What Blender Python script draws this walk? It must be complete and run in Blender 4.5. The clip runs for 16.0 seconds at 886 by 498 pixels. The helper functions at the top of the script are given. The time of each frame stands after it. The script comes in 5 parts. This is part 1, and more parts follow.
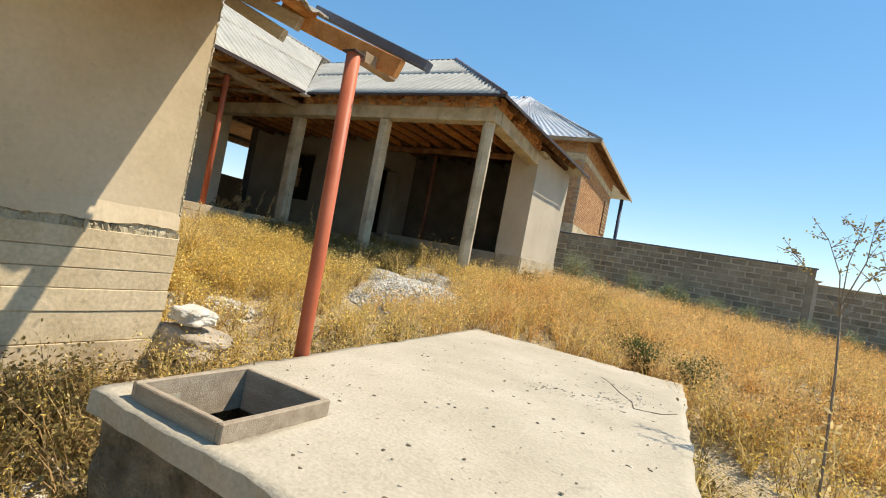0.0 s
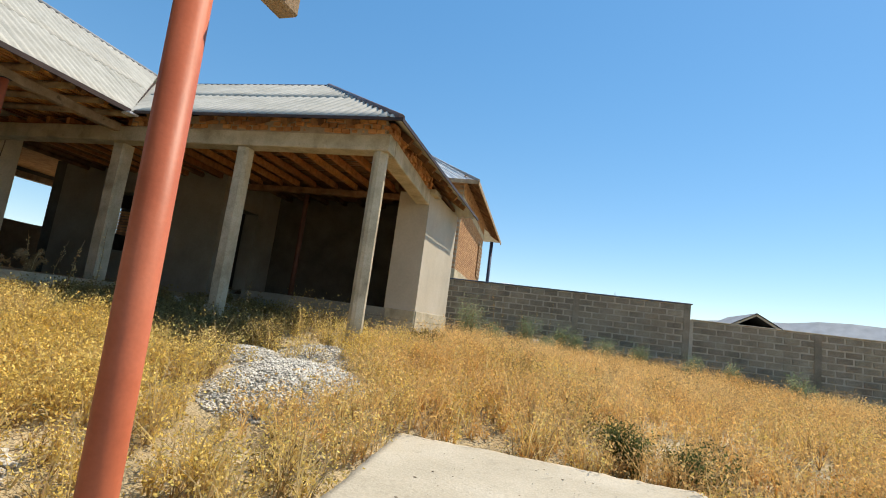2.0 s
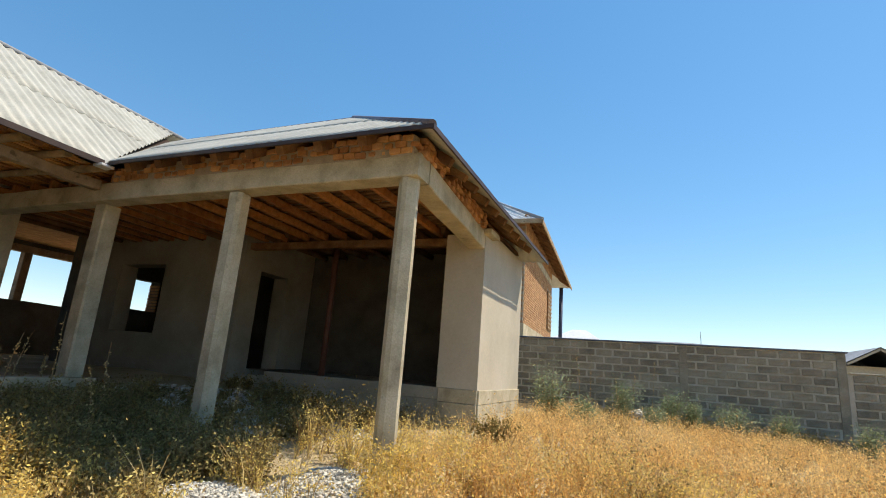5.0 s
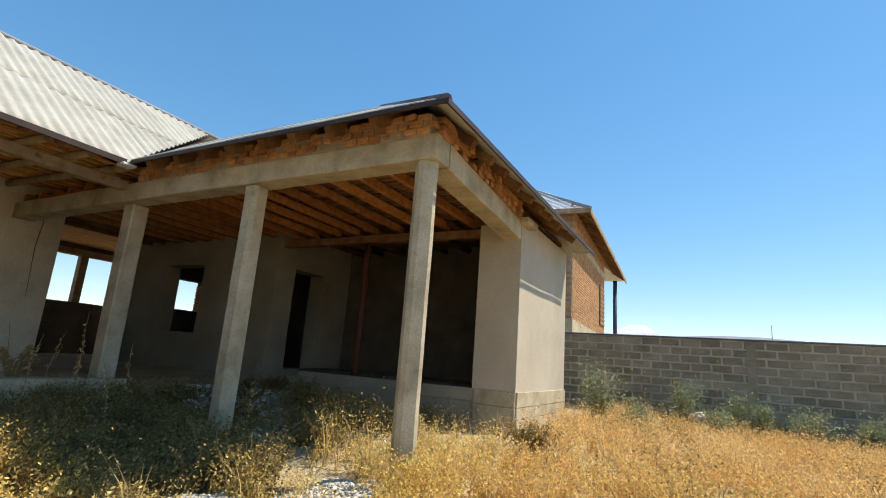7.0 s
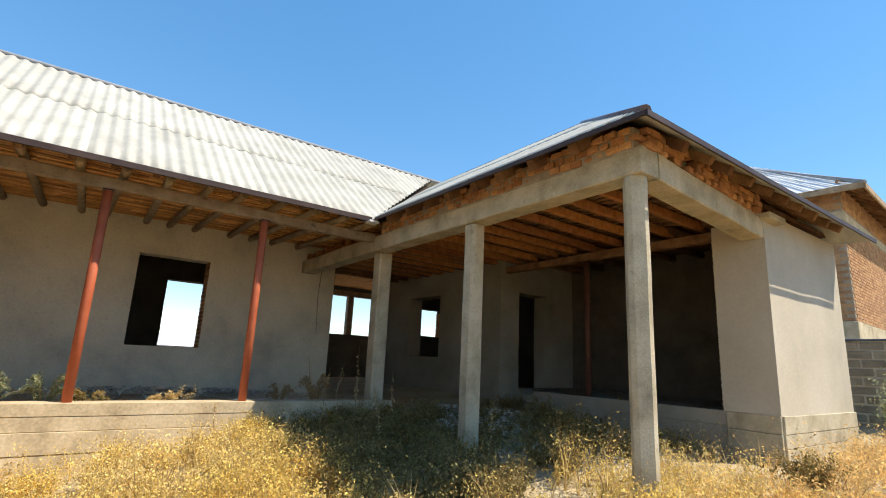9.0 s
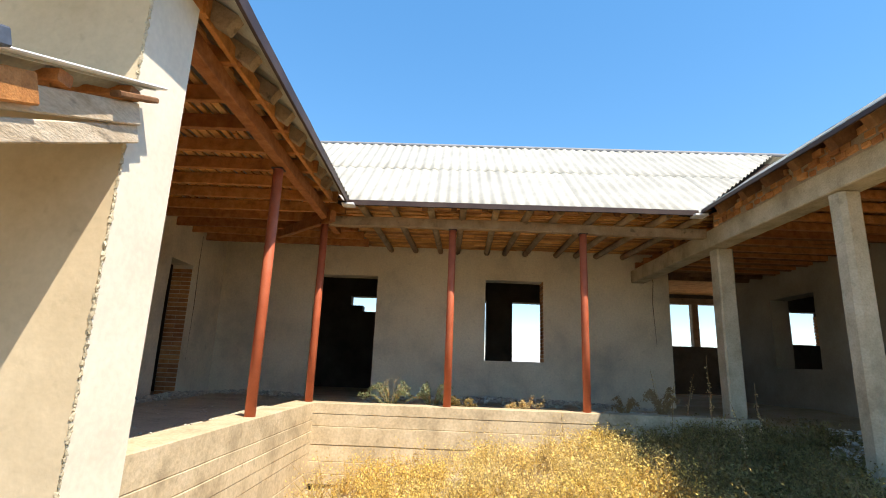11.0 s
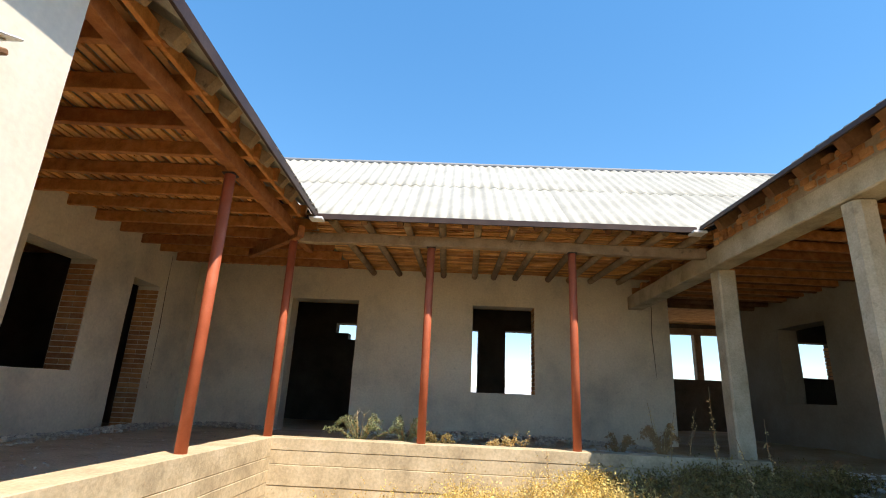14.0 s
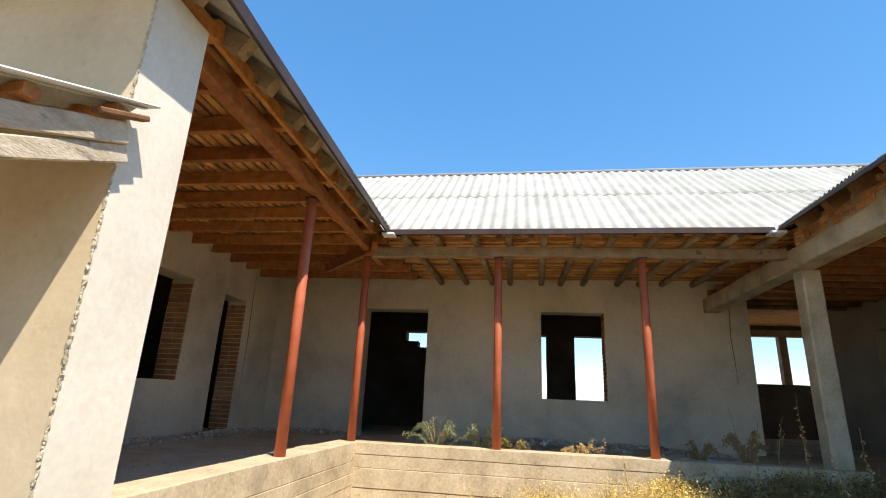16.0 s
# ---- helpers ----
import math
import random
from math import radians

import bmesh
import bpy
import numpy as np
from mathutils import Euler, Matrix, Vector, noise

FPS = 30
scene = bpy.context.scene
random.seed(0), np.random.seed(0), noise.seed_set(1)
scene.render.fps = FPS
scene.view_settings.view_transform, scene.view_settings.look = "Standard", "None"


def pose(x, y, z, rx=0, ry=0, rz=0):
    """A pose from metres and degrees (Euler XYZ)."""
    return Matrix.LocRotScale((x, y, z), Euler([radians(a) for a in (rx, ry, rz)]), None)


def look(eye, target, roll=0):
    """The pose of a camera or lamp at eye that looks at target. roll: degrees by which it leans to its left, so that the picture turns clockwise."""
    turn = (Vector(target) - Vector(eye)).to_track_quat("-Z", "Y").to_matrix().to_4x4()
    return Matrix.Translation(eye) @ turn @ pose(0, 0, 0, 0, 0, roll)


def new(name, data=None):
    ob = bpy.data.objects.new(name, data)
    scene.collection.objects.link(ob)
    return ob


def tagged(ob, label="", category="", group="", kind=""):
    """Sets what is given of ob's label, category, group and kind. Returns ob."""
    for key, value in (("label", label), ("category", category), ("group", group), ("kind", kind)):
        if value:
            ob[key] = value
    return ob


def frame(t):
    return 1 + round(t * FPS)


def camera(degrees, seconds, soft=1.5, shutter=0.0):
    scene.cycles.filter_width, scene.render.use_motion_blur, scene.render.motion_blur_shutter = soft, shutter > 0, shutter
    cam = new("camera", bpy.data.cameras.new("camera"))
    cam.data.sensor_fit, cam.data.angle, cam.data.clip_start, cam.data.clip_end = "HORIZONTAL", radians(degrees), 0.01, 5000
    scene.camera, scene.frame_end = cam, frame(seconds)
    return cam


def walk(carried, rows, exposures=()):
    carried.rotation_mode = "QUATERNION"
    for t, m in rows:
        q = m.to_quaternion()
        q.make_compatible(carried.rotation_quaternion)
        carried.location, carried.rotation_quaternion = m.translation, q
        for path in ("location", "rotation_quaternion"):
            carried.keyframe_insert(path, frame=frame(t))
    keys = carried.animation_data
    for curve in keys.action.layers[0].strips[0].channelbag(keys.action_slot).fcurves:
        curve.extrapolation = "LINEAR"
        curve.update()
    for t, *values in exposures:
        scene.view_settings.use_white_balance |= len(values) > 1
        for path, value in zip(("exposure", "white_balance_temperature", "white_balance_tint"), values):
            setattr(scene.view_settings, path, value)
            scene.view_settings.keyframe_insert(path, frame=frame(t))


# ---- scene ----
cam = camera(82.8, 16.0, soft=1.0)
PATH = [
    (0, (0.433, 0.266, 0.681), (-0.552, 2.006, 0.705), 10.9),
    (0.5, (0.029, 0.459, 0.662), (-0.818, 2.27, 0.723), 10.5),
    (1, (-0.343, 0.762, 0.61), (-1.0, 2.646, 0.751), 10.1),
    (1.5, (-0.553, 1.098, 0.715), (-1.021, 3.028, 0.955), 9.2),
    (2, (-0.684, 1.531, 0.821), (-1.19, 3.444, 1.107), 7.5),
    (2.5, (-0.747, 1.733, 1.113), (-1.328, 3.624, 1.41), 6.7),
    (3, (-0.856, 1.984, 1.166), (-1.45, 3.859, 1.527), 5.6),
    (3.5, (-0.946, 2.353, 1.202), (-1.578, 4.204, 1.615), 5.0),
    (4, (-1.093, 2.769, 1.219), (-1.765, 4.6, 1.659), 4.4),
    (6.5, (-1.267, 4.164, 1.266), (-2.151, 5.902, 1.711), 4.9),
    (7, (-1.171, 4.102, 1.293), (-2.105, 5.818, 1.722), 4.3),
    (7.5, (-1.032, 3.96, 1.286), (-1.978, 5.675, 1.692), 3.9),
    (8, (-0.975, 3.973, 1.308), (-1.966, 5.663, 1.707), 3.5),
    (8.5, (-0.981, 4.011, 1.328), (-2.203, 5.538, 1.75), 2.7),
    (9, (-1.01, 4.0, 1.379), (-2.589, 5.149, 1.812), 2.7),
    (9.5, (-1.06, 4.055, 1.35), (-2.903, 4.687, 1.803), 2.8),
    (10, (-1.035, 4.125, 1.362), (-2.982, 4.22, 1.81), 2.2),
    (10.2, (-1.03, 4.13, 1.355), (-2.977, 4.068, 1.805), 2.1),
    (12.3, (-1.237, 4.199, 1.263), (-3.178, 4.301, 1.734), 2.8),
    (12.5, (-1.303, 4.188, 1.267), (-3.233, 4.339, 1.77), 2.6),
    (13, (-1.478, 4.218, 1.28), (-3.384, 4.426, 1.85), 2.1),
    (13.5, (-1.555, 4.354, 1.285), (-3.463, 4.48, 1.872), 2.3),
    (14, (-1.604, 4.466, 1.295), (-3.522, 4.407, 1.859), 2.7),
    (14.5, (-1.584, 4.453, 1.308), (-3.502, 4.22, 1.825), 2.3),
    (15, (-1.467, 4.404, 1.298), (-3.373, 4.129, 1.838), 2.6),
    (15.5, (-1.377, 4.377, 1.294), (-3.276, 4.093, 1.853), 2.4),
    (16, (-1.387, 4.4, 1.307), (-3.279, 4.098, 1.88), 2.6),
]
walk(cam, [(t, look(eye, target, roll)) for t, eye, target, roll in PATH], exposures=[(0.0, 0.82, 7300, 10), (1.5, 0.7, 7100, 10), (2.5, 0.74, 7050, 10), (4.2, 0.78, 7050, 10), (8.3, 0.9, 7050, 10), (9.6, 1.2, 6850, 12), (12.4, 1.30, 6850, 12), (14.0, 1.24, 6750, 12), (15.0, 1.14, 6600, 12), (16.0, 1.14, 6600, 12)])

# ---- world, sun ----
SUN = Vector((0.485, 0.475, 1.0)).normalized()
world = bpy.data.worlds.new("sky_world")
scene.world = world
world.use_nodes = True
wn = world.node_tree
sky = wn.nodes.new("ShaderNodeTexSky")
sky.sky_type = "NISHITA"
sky.sun_disc = False
sky.sun_elevation = math.asin(SUN.z)
sky.sun_rotation = math.atan2(SUN.x, SUN.y)
sky.altitude, sky.air_density, sky.dust_density, sky.ozone_density = 1000, 1.0, 0.12, 2.6
wn.nodes["Background"].inputs["Strength"].default_value = 0.15
tone = wn.nodes.new("ShaderNodeHueSaturation")
tone.inputs["Saturation"].default_value = 1.65
soft_sky = wn.nodes.new("ShaderNodeGamma")
soft_sky.inputs["Gamma"].default_value = 0.6
wn.links.new(sky.outputs["Color"], soft_sky.inputs["Color"])
wn.links.new(soft_sky.outputs["Color"], tone.inputs["Color"])
tone.inputs["Value"].default_value = 1.42
wn.links.new(tone.outputs["Color"], wn.nodes["Background"].inputs["Color"])
sun = new("sun", bpy.data.lights.new("sun", "SUN"))
sun.data.energy, sun.data.angle, sun.data.color = 3.5, radians(0.53), (1.0, 0.93, 0.82)
sun.matrix_world = look(SUN * 50, (0, 0, 0))


# ---- materials ----
def material(name, base, dark, light, scale=3.0, grain=60.0, rough=0.9, bump=0.25, per="", spread=0.0, metal=0.0, stretch=(1, 1, 1), depth=0.01, spots=0.0, leaf=0.0, grainy=0.13, spec=0.25):
    """A worn surface: patches between three colours, fine grain, relief; per: 'object' or 'island' varies pieces."""
    m = bpy.data.materials.new(name)
    m.use_nodes = True
    t = m.node_tree
    n, l = t.nodes, t.links
    b = n["Principled BSDF"]
    b.inputs["Roughness"].default_value, b.inputs["Metallic"].default_value = rough, metal
    b.inputs["Specular IOR Level"].default_value = spec
    co = n.new("ShaderNodeTexCoord")
    mp = n.new("ShaderNodeMapping")
    mp.inputs["Scale"].default_value = stretch
    geo = n.new("ShaderNodeNewGeometry")
    l.new(geo.outputs["Position"], mp.inputs["Vector"])
    big = n.new("ShaderNodeTexNoise")
    big.inputs["Scale"].default_value, big.inputs["Detail"].default_value, big.inputs["Roughness"].default_value = scale, 6, 0.62
    fine = n.new("ShaderNodeTexNoise")
    fine.inputs["Scale"].default_value, fine.inputs["Detail"].default_value = grain, 4
    l.new(mp.outputs["Vector"], big.inputs["Vector"])
    l.new(mp.outputs["Vector"], fine.inputs["Vector"])
    ramp = n.new("ShaderNodeValToRGB")
    ramp.color_ramp.elements[0].position, ramp.color_ramp.elements[1].position = 0.3, 0.7
    ramp.color_ramp.elements[0].color, ramp.color_ramp.elements[1].color = (*dark, 1), (*light, 1)
    mid = ramp.color_ramp.elements.new(0.5)
    mid.color = (*base, 1)
    l.new(big.outputs["Fac"], ramp.inputs["Fac"])
    tone = n.new("ShaderNodeMapRange")
    tone.inputs["From Min"].default_value, tone.inputs["From Max"].default_value = 0.3, 0.7
    tone.inputs["To Min"].default_value, tone.inputs["To Max"].default_value = 1 - grainy, 1 + grainy
    l.new(fine.outputs["Fac"], tone.inputs["Value"])
    mul = n.new("ShaderNodeMix")
    mul.data_type, mul.blend_type = "RGBA", "MULTIPLY"
    mul.inputs["Factor"].default_value = 1.0
    l.new(ramp.outputs["Color"], mul.inputs["A"])
    l.new(tone.outputs["Result"], mul.inputs["B"])
    out = mul.outputs["Result"]
    if spots:
        sp = n.new("ShaderNodeTexNoise")
        sp.inputs["Scale"].default_value, sp.inputs["Detail"].default_value = 13.0, 8
        l.new(mp.outputs["Vector"], sp.inputs["Vector"])
        sr = n.new("ShaderNodeMapRange")
        sr.inputs["From Min"].default_value, sr.inputs["From Max"].default_value = 0.62, 0.72
        sr.inputs["To Min"].default_value, sr.inputs["To Max"].default_value = 1.0, 1.0 - spots
        l.new(sp.outputs["Fac"], sr.inputs["Value"])
        m3 = n.new("ShaderNodeMix")
        m3.data_type, m3.blend_type = "RGBA", "MULTIPLY"
        m3.inputs["Factor"].default_value = 1.0
        l.new(out, m3.inputs["A"])
        l.new(sr.outputs["Result"], m3.inputs["B"])
        out = m3.outputs["Result"]
    if per:
        if per == "object":
            rnd = n.new("ShaderNodeObjectInfo").outputs["Random"]
        else:
            rnd = geo.outputs["Random Per Island"]
        hv = n.new("ShaderNodeHueSaturation")
        mr = n.new("ShaderNodeMapRange")
        mr.inputs["To Min"].default_value, mr.inputs["To Max"].default_value = 1 - spread, 1 + spread * 0.8
        l.new(rnd, mr.inputs["Value"])
        l.new(mr.outputs["Result"], hv.inputs["Value"])
        mh = n.new("ShaderNodeMapRange")
        mh.inputs["To Min"].default_value, mh.inputs["To Max"].default_value = 0.5 - spread * 0.03, 0.5 + spread * 0.015
        l.new(rnd, mh.inputs["Value"])
        l.new(mh.outputs["Result"], hv.inputs["Hue"])
        l.new(out, hv.inputs["Color"])
        out = hv.outputs["Color"]
    l.new(out, b.inputs["Base Color"])
    if bump:
        add = n.new("ShaderNodeMath")
        add.operation = "ADD"
        l.new(big.outputs["Fac"], add.inputs[0])
        l.new(fine.outputs["Fac"], add.inputs[1])
        bp = n.new("ShaderNodeBump")
        bp.inputs["Strength"].default_value, bp.inputs["Distance"].default_value = bump, depth
        l.new(add.outputs["Value"], bp.inputs["Height"])
        l.new(bp.outputs["Normal"], b.inputs["Normal"])
    if leaf:
        tr = n.new("ShaderNodeBsdfTranslucent")
        mx = n.new("ShaderNodeMixShader")
        mx.inputs["Fac"].default_value = leaf
        l.new(out, tr.inputs["Color"])
        l.new(b.outputs["BSDF"], mx.inputs[1])
        l.new(tr.outputs["BSDF"], mx.inputs[2])
        l.new(mx.outputs["Shader"], n["Material Output"].inputs["Surface"])
    return m


# indoor shade is mixed into this colour so rooms read dark through openings
SHADEDARK = material("shade_dark_surface", (0.115, 0.097, 0.076), (0.075, 0.063, 0.05), (0.155, 0.13, 0.10), 2.0, 40, 0.97, 0.6)
LIMEPLASTER = material("pale_cement_plaster", (0.70, 0.625, 0.485), (0.47, 0.43, 0.345), (0.80, 0.725, 0.575), 0.9, 30, 0.92, 0.3, grainy=0.07, spots=0.12)
# lighter plaster copy: sunlight on the pier face is put into the colour
SUNPLASTER = material("sun_brightened_plaster", (0.75, 0.69, 0.565), (0.66, 0.60, 0.48), (0.80, 0.745, 0.63), 1.0, 28, 0.9, 0.14, grainy=0.05)
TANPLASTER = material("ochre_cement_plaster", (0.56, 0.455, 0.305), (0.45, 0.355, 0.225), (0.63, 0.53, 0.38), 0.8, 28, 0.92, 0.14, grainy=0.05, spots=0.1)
# darker plaster copy: the carport's shade is put into the colour
SHADEPLASTER = material("shade_toned_render", (0.32, 0.285, 0.22), (0.235, 0.21, 0.16), (0.39, 0.35, 0.275), 0.9, 28, 0.95, 0.2, grainy=0.06)
PLASTER = material("cement_plaster", (0.52, 0.46, 0.355), (0.44, 0.39, 0.30), (0.58, 0.52, 0.42), 0.8, 28, 0.92, 0.12, grainy=0.045)
CONCRETE = material("cast_concrete", (0.47, 0.405, 0.28), (0.31, 0.265, 0.18), (0.59, 0.52, 0.385), 3.0, 60, 0.93, 0.45, spots=0.22, grainy=0.1)
BOARDED = material("board_formed_concrete", (0.54, 0.435, 0.28), (0.38, 0.30, 0.19), (0.63, 0.52, 0.355), 2.6, 34, 0.94, 0.35, per="object", spread=0.06, spots=0.25)
SLAB = material("screeded_slab_concrete", (0.46, 0.41, 0.315), (0.39, 0.345, 0.26), (0.52, 0.47, 0.375), 1.3, 60, 0.95, 0.4, spots=0.16, grainy=0.1)
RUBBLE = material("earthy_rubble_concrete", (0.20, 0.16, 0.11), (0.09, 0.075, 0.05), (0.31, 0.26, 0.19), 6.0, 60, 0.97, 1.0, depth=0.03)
BRICK = material("orange_fired_brick", (0.50, 0.25, 0.105), (0.40, 0.185, 0.07), (0.58, 0.33, 0.16), 9.0, 120, 0.95, 0.5, per="object", spread=0.28)
PALE_BRICK = material("buff_fired_brick", (0.42, 0.24, 0.12), (0.34, 0.18, 0.085), (0.48, 0.30, 0.16), 6.0, 90, 0.95, 0.4, per="object", spread=0.2)
MORTAR = material("lime_mortar", (0.36, 0.29, 0.21), (0.28, 0.22, 0.16), (0.42, 0.35, 0.26), 8.0, 90, 0.97, 0.4)
BLOCK = material("grey_cinder_block", (0.29, 0.25, 0.18), (0.20, 0.17, 0.12), (0.37, 0.325, 0.24), 3.0, 60, 0.97, 0.8, per="object", spread=0.2, grainy=0.2)
JOINT = material("block_mortar", (0.46, 0.41, 0.32), (0.32, 0.28, 0.21), (0.56, 0.505, 0.405), 2.4, 60, 0.97, 0.6)
SLATE = material("weathered_fibre_cement", (0.43, 0.415, 0.355), (0.35, 0.335, 0.28), (0.49, 0.475, 0.415), 2.5, 60, 0.6, 0.15, per="object", spread=0.1, grainy=0.12, spots=0.15, spec=0.5)
WOOD = material("brown_oiled_timber", (0.44, 0.185, 0.06), (0.28, 0.11, 0.035), (0.54, 0.26, 0.10), 4.0, 50, 0.62, 0.35, per="object", spread=0.25, stretch=(2.5, 2.5, 2.5))
SLAT = material("raw_roof_slats", (0.70, 0.36, 0.13), (0.50, 0.23, 0.075), (0.80, 0.48, 0.21), 5.0, 50, 0.85, 0.3, per="island", spread=0.35)
OLDWOOD = material("greyed_timber", (0.34, 0.25, 0.16), (0.24, 0.17, 0.10), (0.44, 0.34, 0.23), 5.0, 70, 0.88, 0.4, per="object", spread=0.18, spots=0.5)
LIMEWOOD = material("lime_splashed_timber", (0.56, 0.47, 0.35), (0.40, 0.30, 0.19), (0.66, 0.58, 0.46), 5.0, 70, 0.9, 0.4, spots=0.55, stretch=(0.6, 1, 1.6))
DARKGREEN = material("dark_green_shrub", (0.11, 0.14, 0.045), (0.07, 0.095, 0.03), (0.17, 0.195, 0.075), 2.0, 30, 0.85, 0, per="island", spread=0.45, leaf=0.35)
HIPMETAL = material("purplish_brown_sheet_metal", (0.16, 0.12, 0.12), (0.12, 0.09, 0.09), (0.2, 0.155, 0.15), 3.0, 60, 0.45, 0.05)
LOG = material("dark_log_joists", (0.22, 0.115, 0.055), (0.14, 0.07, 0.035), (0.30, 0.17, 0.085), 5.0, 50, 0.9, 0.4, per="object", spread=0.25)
HATCHWOOD = material("weathered_grey_boards", (0.36, 0.29, 0.21), (0.28, 0.22, 0.16), (0.43, 0.36, 0.27), 5.0, 60, 0.9, 0.4, per="object", spread=0.12, stretch=(1, 4, 4))
REDPAINT = material("red_oxide_paint", (0.47, 0.12, 0.055), (0.38, 0.09, 0.04), (0.54, 0.155, 0.078), 3.0, 80, 0.5, 0.06, grainy=0.05)
# darker copy of the red paint, holding the porch shade in its colour
SHADERED = material("shade_darkened_red_paint", (0.10, 0.04, 0.026), (0.07, 0.028, 0.019), (0.13, 0.055, 0.036), 4.0, 60, 0.7, 0.2)
DARKMETAL = material("dark_brown_sheet_metal", (0.055, 0.035, 0.03), (0.04, 0.026, 0.022), (0.075, 0.05, 0.04), 3.0, 60, 0.5, 0.05)
BLUEMETAL = material("blue_grey_sheet_metal", (0.10, 0.12, 0.16), (0.075, 0.09, 0.12), (0.14, 0.16, 0.2), 3.0, 60, 0.4, 0.05)
WHITESHEET = material("white_sheet_edge", (0.72, 0.72, 0.72), (0.6, 0.6, 0.6), (0.8, 0.8, 0.8), 3.0, 60, 0.5, 0.05)
SOIL = material("dry_pale_soil", (0.46, 0.36, 0.21), (0.35, 0.265, 0.14), (0.54, 0.45, 0.30), 1.2, 40, 0.98, 0.9, depth=0.04)
DUST = material("dusty_floor_earth", (0.60, 0.51, 0.365), (0.46, 0.385, 0.265), (0.68, 0.59, 0.435), 2.5, 50, 0.98, 0.9, depth=0.03, spots=0.35)
STONE = material("pale_limestone", (0.60, 0.56, 0.475), (0.46, 0.42, 0.345), (0.69, 0.65, 0.565), 9.0, 80, 0.93, 0.6, per="island", spread=0.3)
TANROCK = material("tan_limestone", (0.40, 0.34, 0.26), (0.28, 0.235, 0.175), (0.50, 0.43, 0.34), 7.0, 80, 0.93, 0.6)
GRAVELBED = material("packed_crushed_stone", (0.56, 0.52, 0.44), (0.42, 0.385, 0.315), (0.66, 0.62, 0.535), 40.0, 120, 0.95, 1.0, depth=0.02, grainy=0.3)
WHITESTONE = material("white_limestone", (0.62, 0.58, 0.50), (0.50, 0.46, 0.39), (0.70, 0.66, 0.58), 7.0, 60, 0.93, 0.6)
GOLD = material("golden_dry_weed", (0.79, 0.60, 0.18), (0.66, 0.43, 0.10), (0.86, 0.70, 0.31), 0.7, 30, 0.9, 0, per="island", spread=0.42, leaf=0.4)
ORANGE = material("orange_dry_weed", (0.79, 0.54, 0.22), (0.70, 0.43, 0.14), (0.84, 0.64, 0.31), 0.6, 30, 0.9, 0, per="island", spread=0.38, leaf=0.4)
STRAW = material("pale_straw_weed", (0.68, 0.53, 0.26), (0.58, 0.43, 0.18), (0.76, 0.63, 0.36), 0.9, 30, 0.9, 0, per="island", spread=0.3, leaf=0.5)
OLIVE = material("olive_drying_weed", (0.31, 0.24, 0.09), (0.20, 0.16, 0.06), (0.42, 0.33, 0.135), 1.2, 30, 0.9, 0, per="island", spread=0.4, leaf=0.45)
GREEN = material("grey_green_shrub", (0.27, 0.31, 0.175), (0.18, 0.23, 0.105), (0.37, 0.40, 0.25), 2.0, 30, 0.85, 0, per="island", spread=0.4, leaf=0.5)
STALK = material("dry_brown_stalk", (0.34, 0.22, 0.10), (0.25, 0.155, 0.065), (0.42, 0.29, 0.15), 3.0, 30, 0.9, 0)
BARK = material("grey_sapling_bark", (0.24, 0.20, 0.155), (0.17, 0.14, 0.105), (0.32, 0.27, 0.22), 20.0, 90, 0.9, 0.3)
HILL = material("hazy_dry_hill", (0.46, 0.46, 0.47), (0.42, 0.42, 0.44), (0.51, 0.50, 0.49), 0.004, 0.05, 1.0, 0)
FARWHITE = material("far_pale_roof", (0.62, 0.63, 0.64), (0.55, 0.56, 0.58), (0.68, 0.69, 0.7), 0.4, 6, 0.7, 0)
FARGREY = material("far_grey_roof", (0.24, 0.25, 0.27), (0.2, 0.21, 0.23), (0.28, 0.29, 0.31), 0.4, 6, 0.7, 0)
FARWALL = material("far_buff_wall", (0.40, 0.34, 0.26), (0.35, 0.3, 0.23), (0.45, 0.39, 0.31), 0.4, 6, 0.9, 0)
BLUEPAINT = material("dark_blue_painted_steel", (0.06, 0.075, 0.13), (0.05, 0.06, 0.105), (0.08, 0.1, 0.16), 3.0, 40, 0.5, 0.05)


# ---- builders ----
def mesh_of(bm, name, mat):
    me = bpy.data.meshes.new(name)
    bm.to_mesh(me)
    bm.free()
    me.materials.append(mat)
    return me


def thing(name, bm, mat, label, category, group="", kind=""):
    return tagged(new(name, mesh_of(bm, name, mat)), label, category, group, kind)


def holder(name, label, category, at=(0, 0, 0), group="", kind=""):
    ob = new(name)
    ob.location = at
    return tagged(ob, label, category, group, kind)


def part(name, bm, mat, parent, label=""):
    """One mesh under its thing; bm is in world coordinates."""
    ob = new(name, mesh_of(bm, name, mat))
    ob.parent = parent
    ob.matrix_parent_inverse = pose_of(parent).inverted()
    return tagged(ob, label)


def pose_of(ob):
    m = ob.matrix_basis.copy()
    while ob.parent:
        m = ob.parent.matrix_basis @ ob.matrix_parent_inverse @ m
        ob = ob.parent
    return m


def shared(name, me, parent, m):
    ob = new(name, me)
    ob.parent = parent
    ob.matrix_parent_inverse = pose_of(parent).inverted()
    ob.matrix_basis = m
    return ob


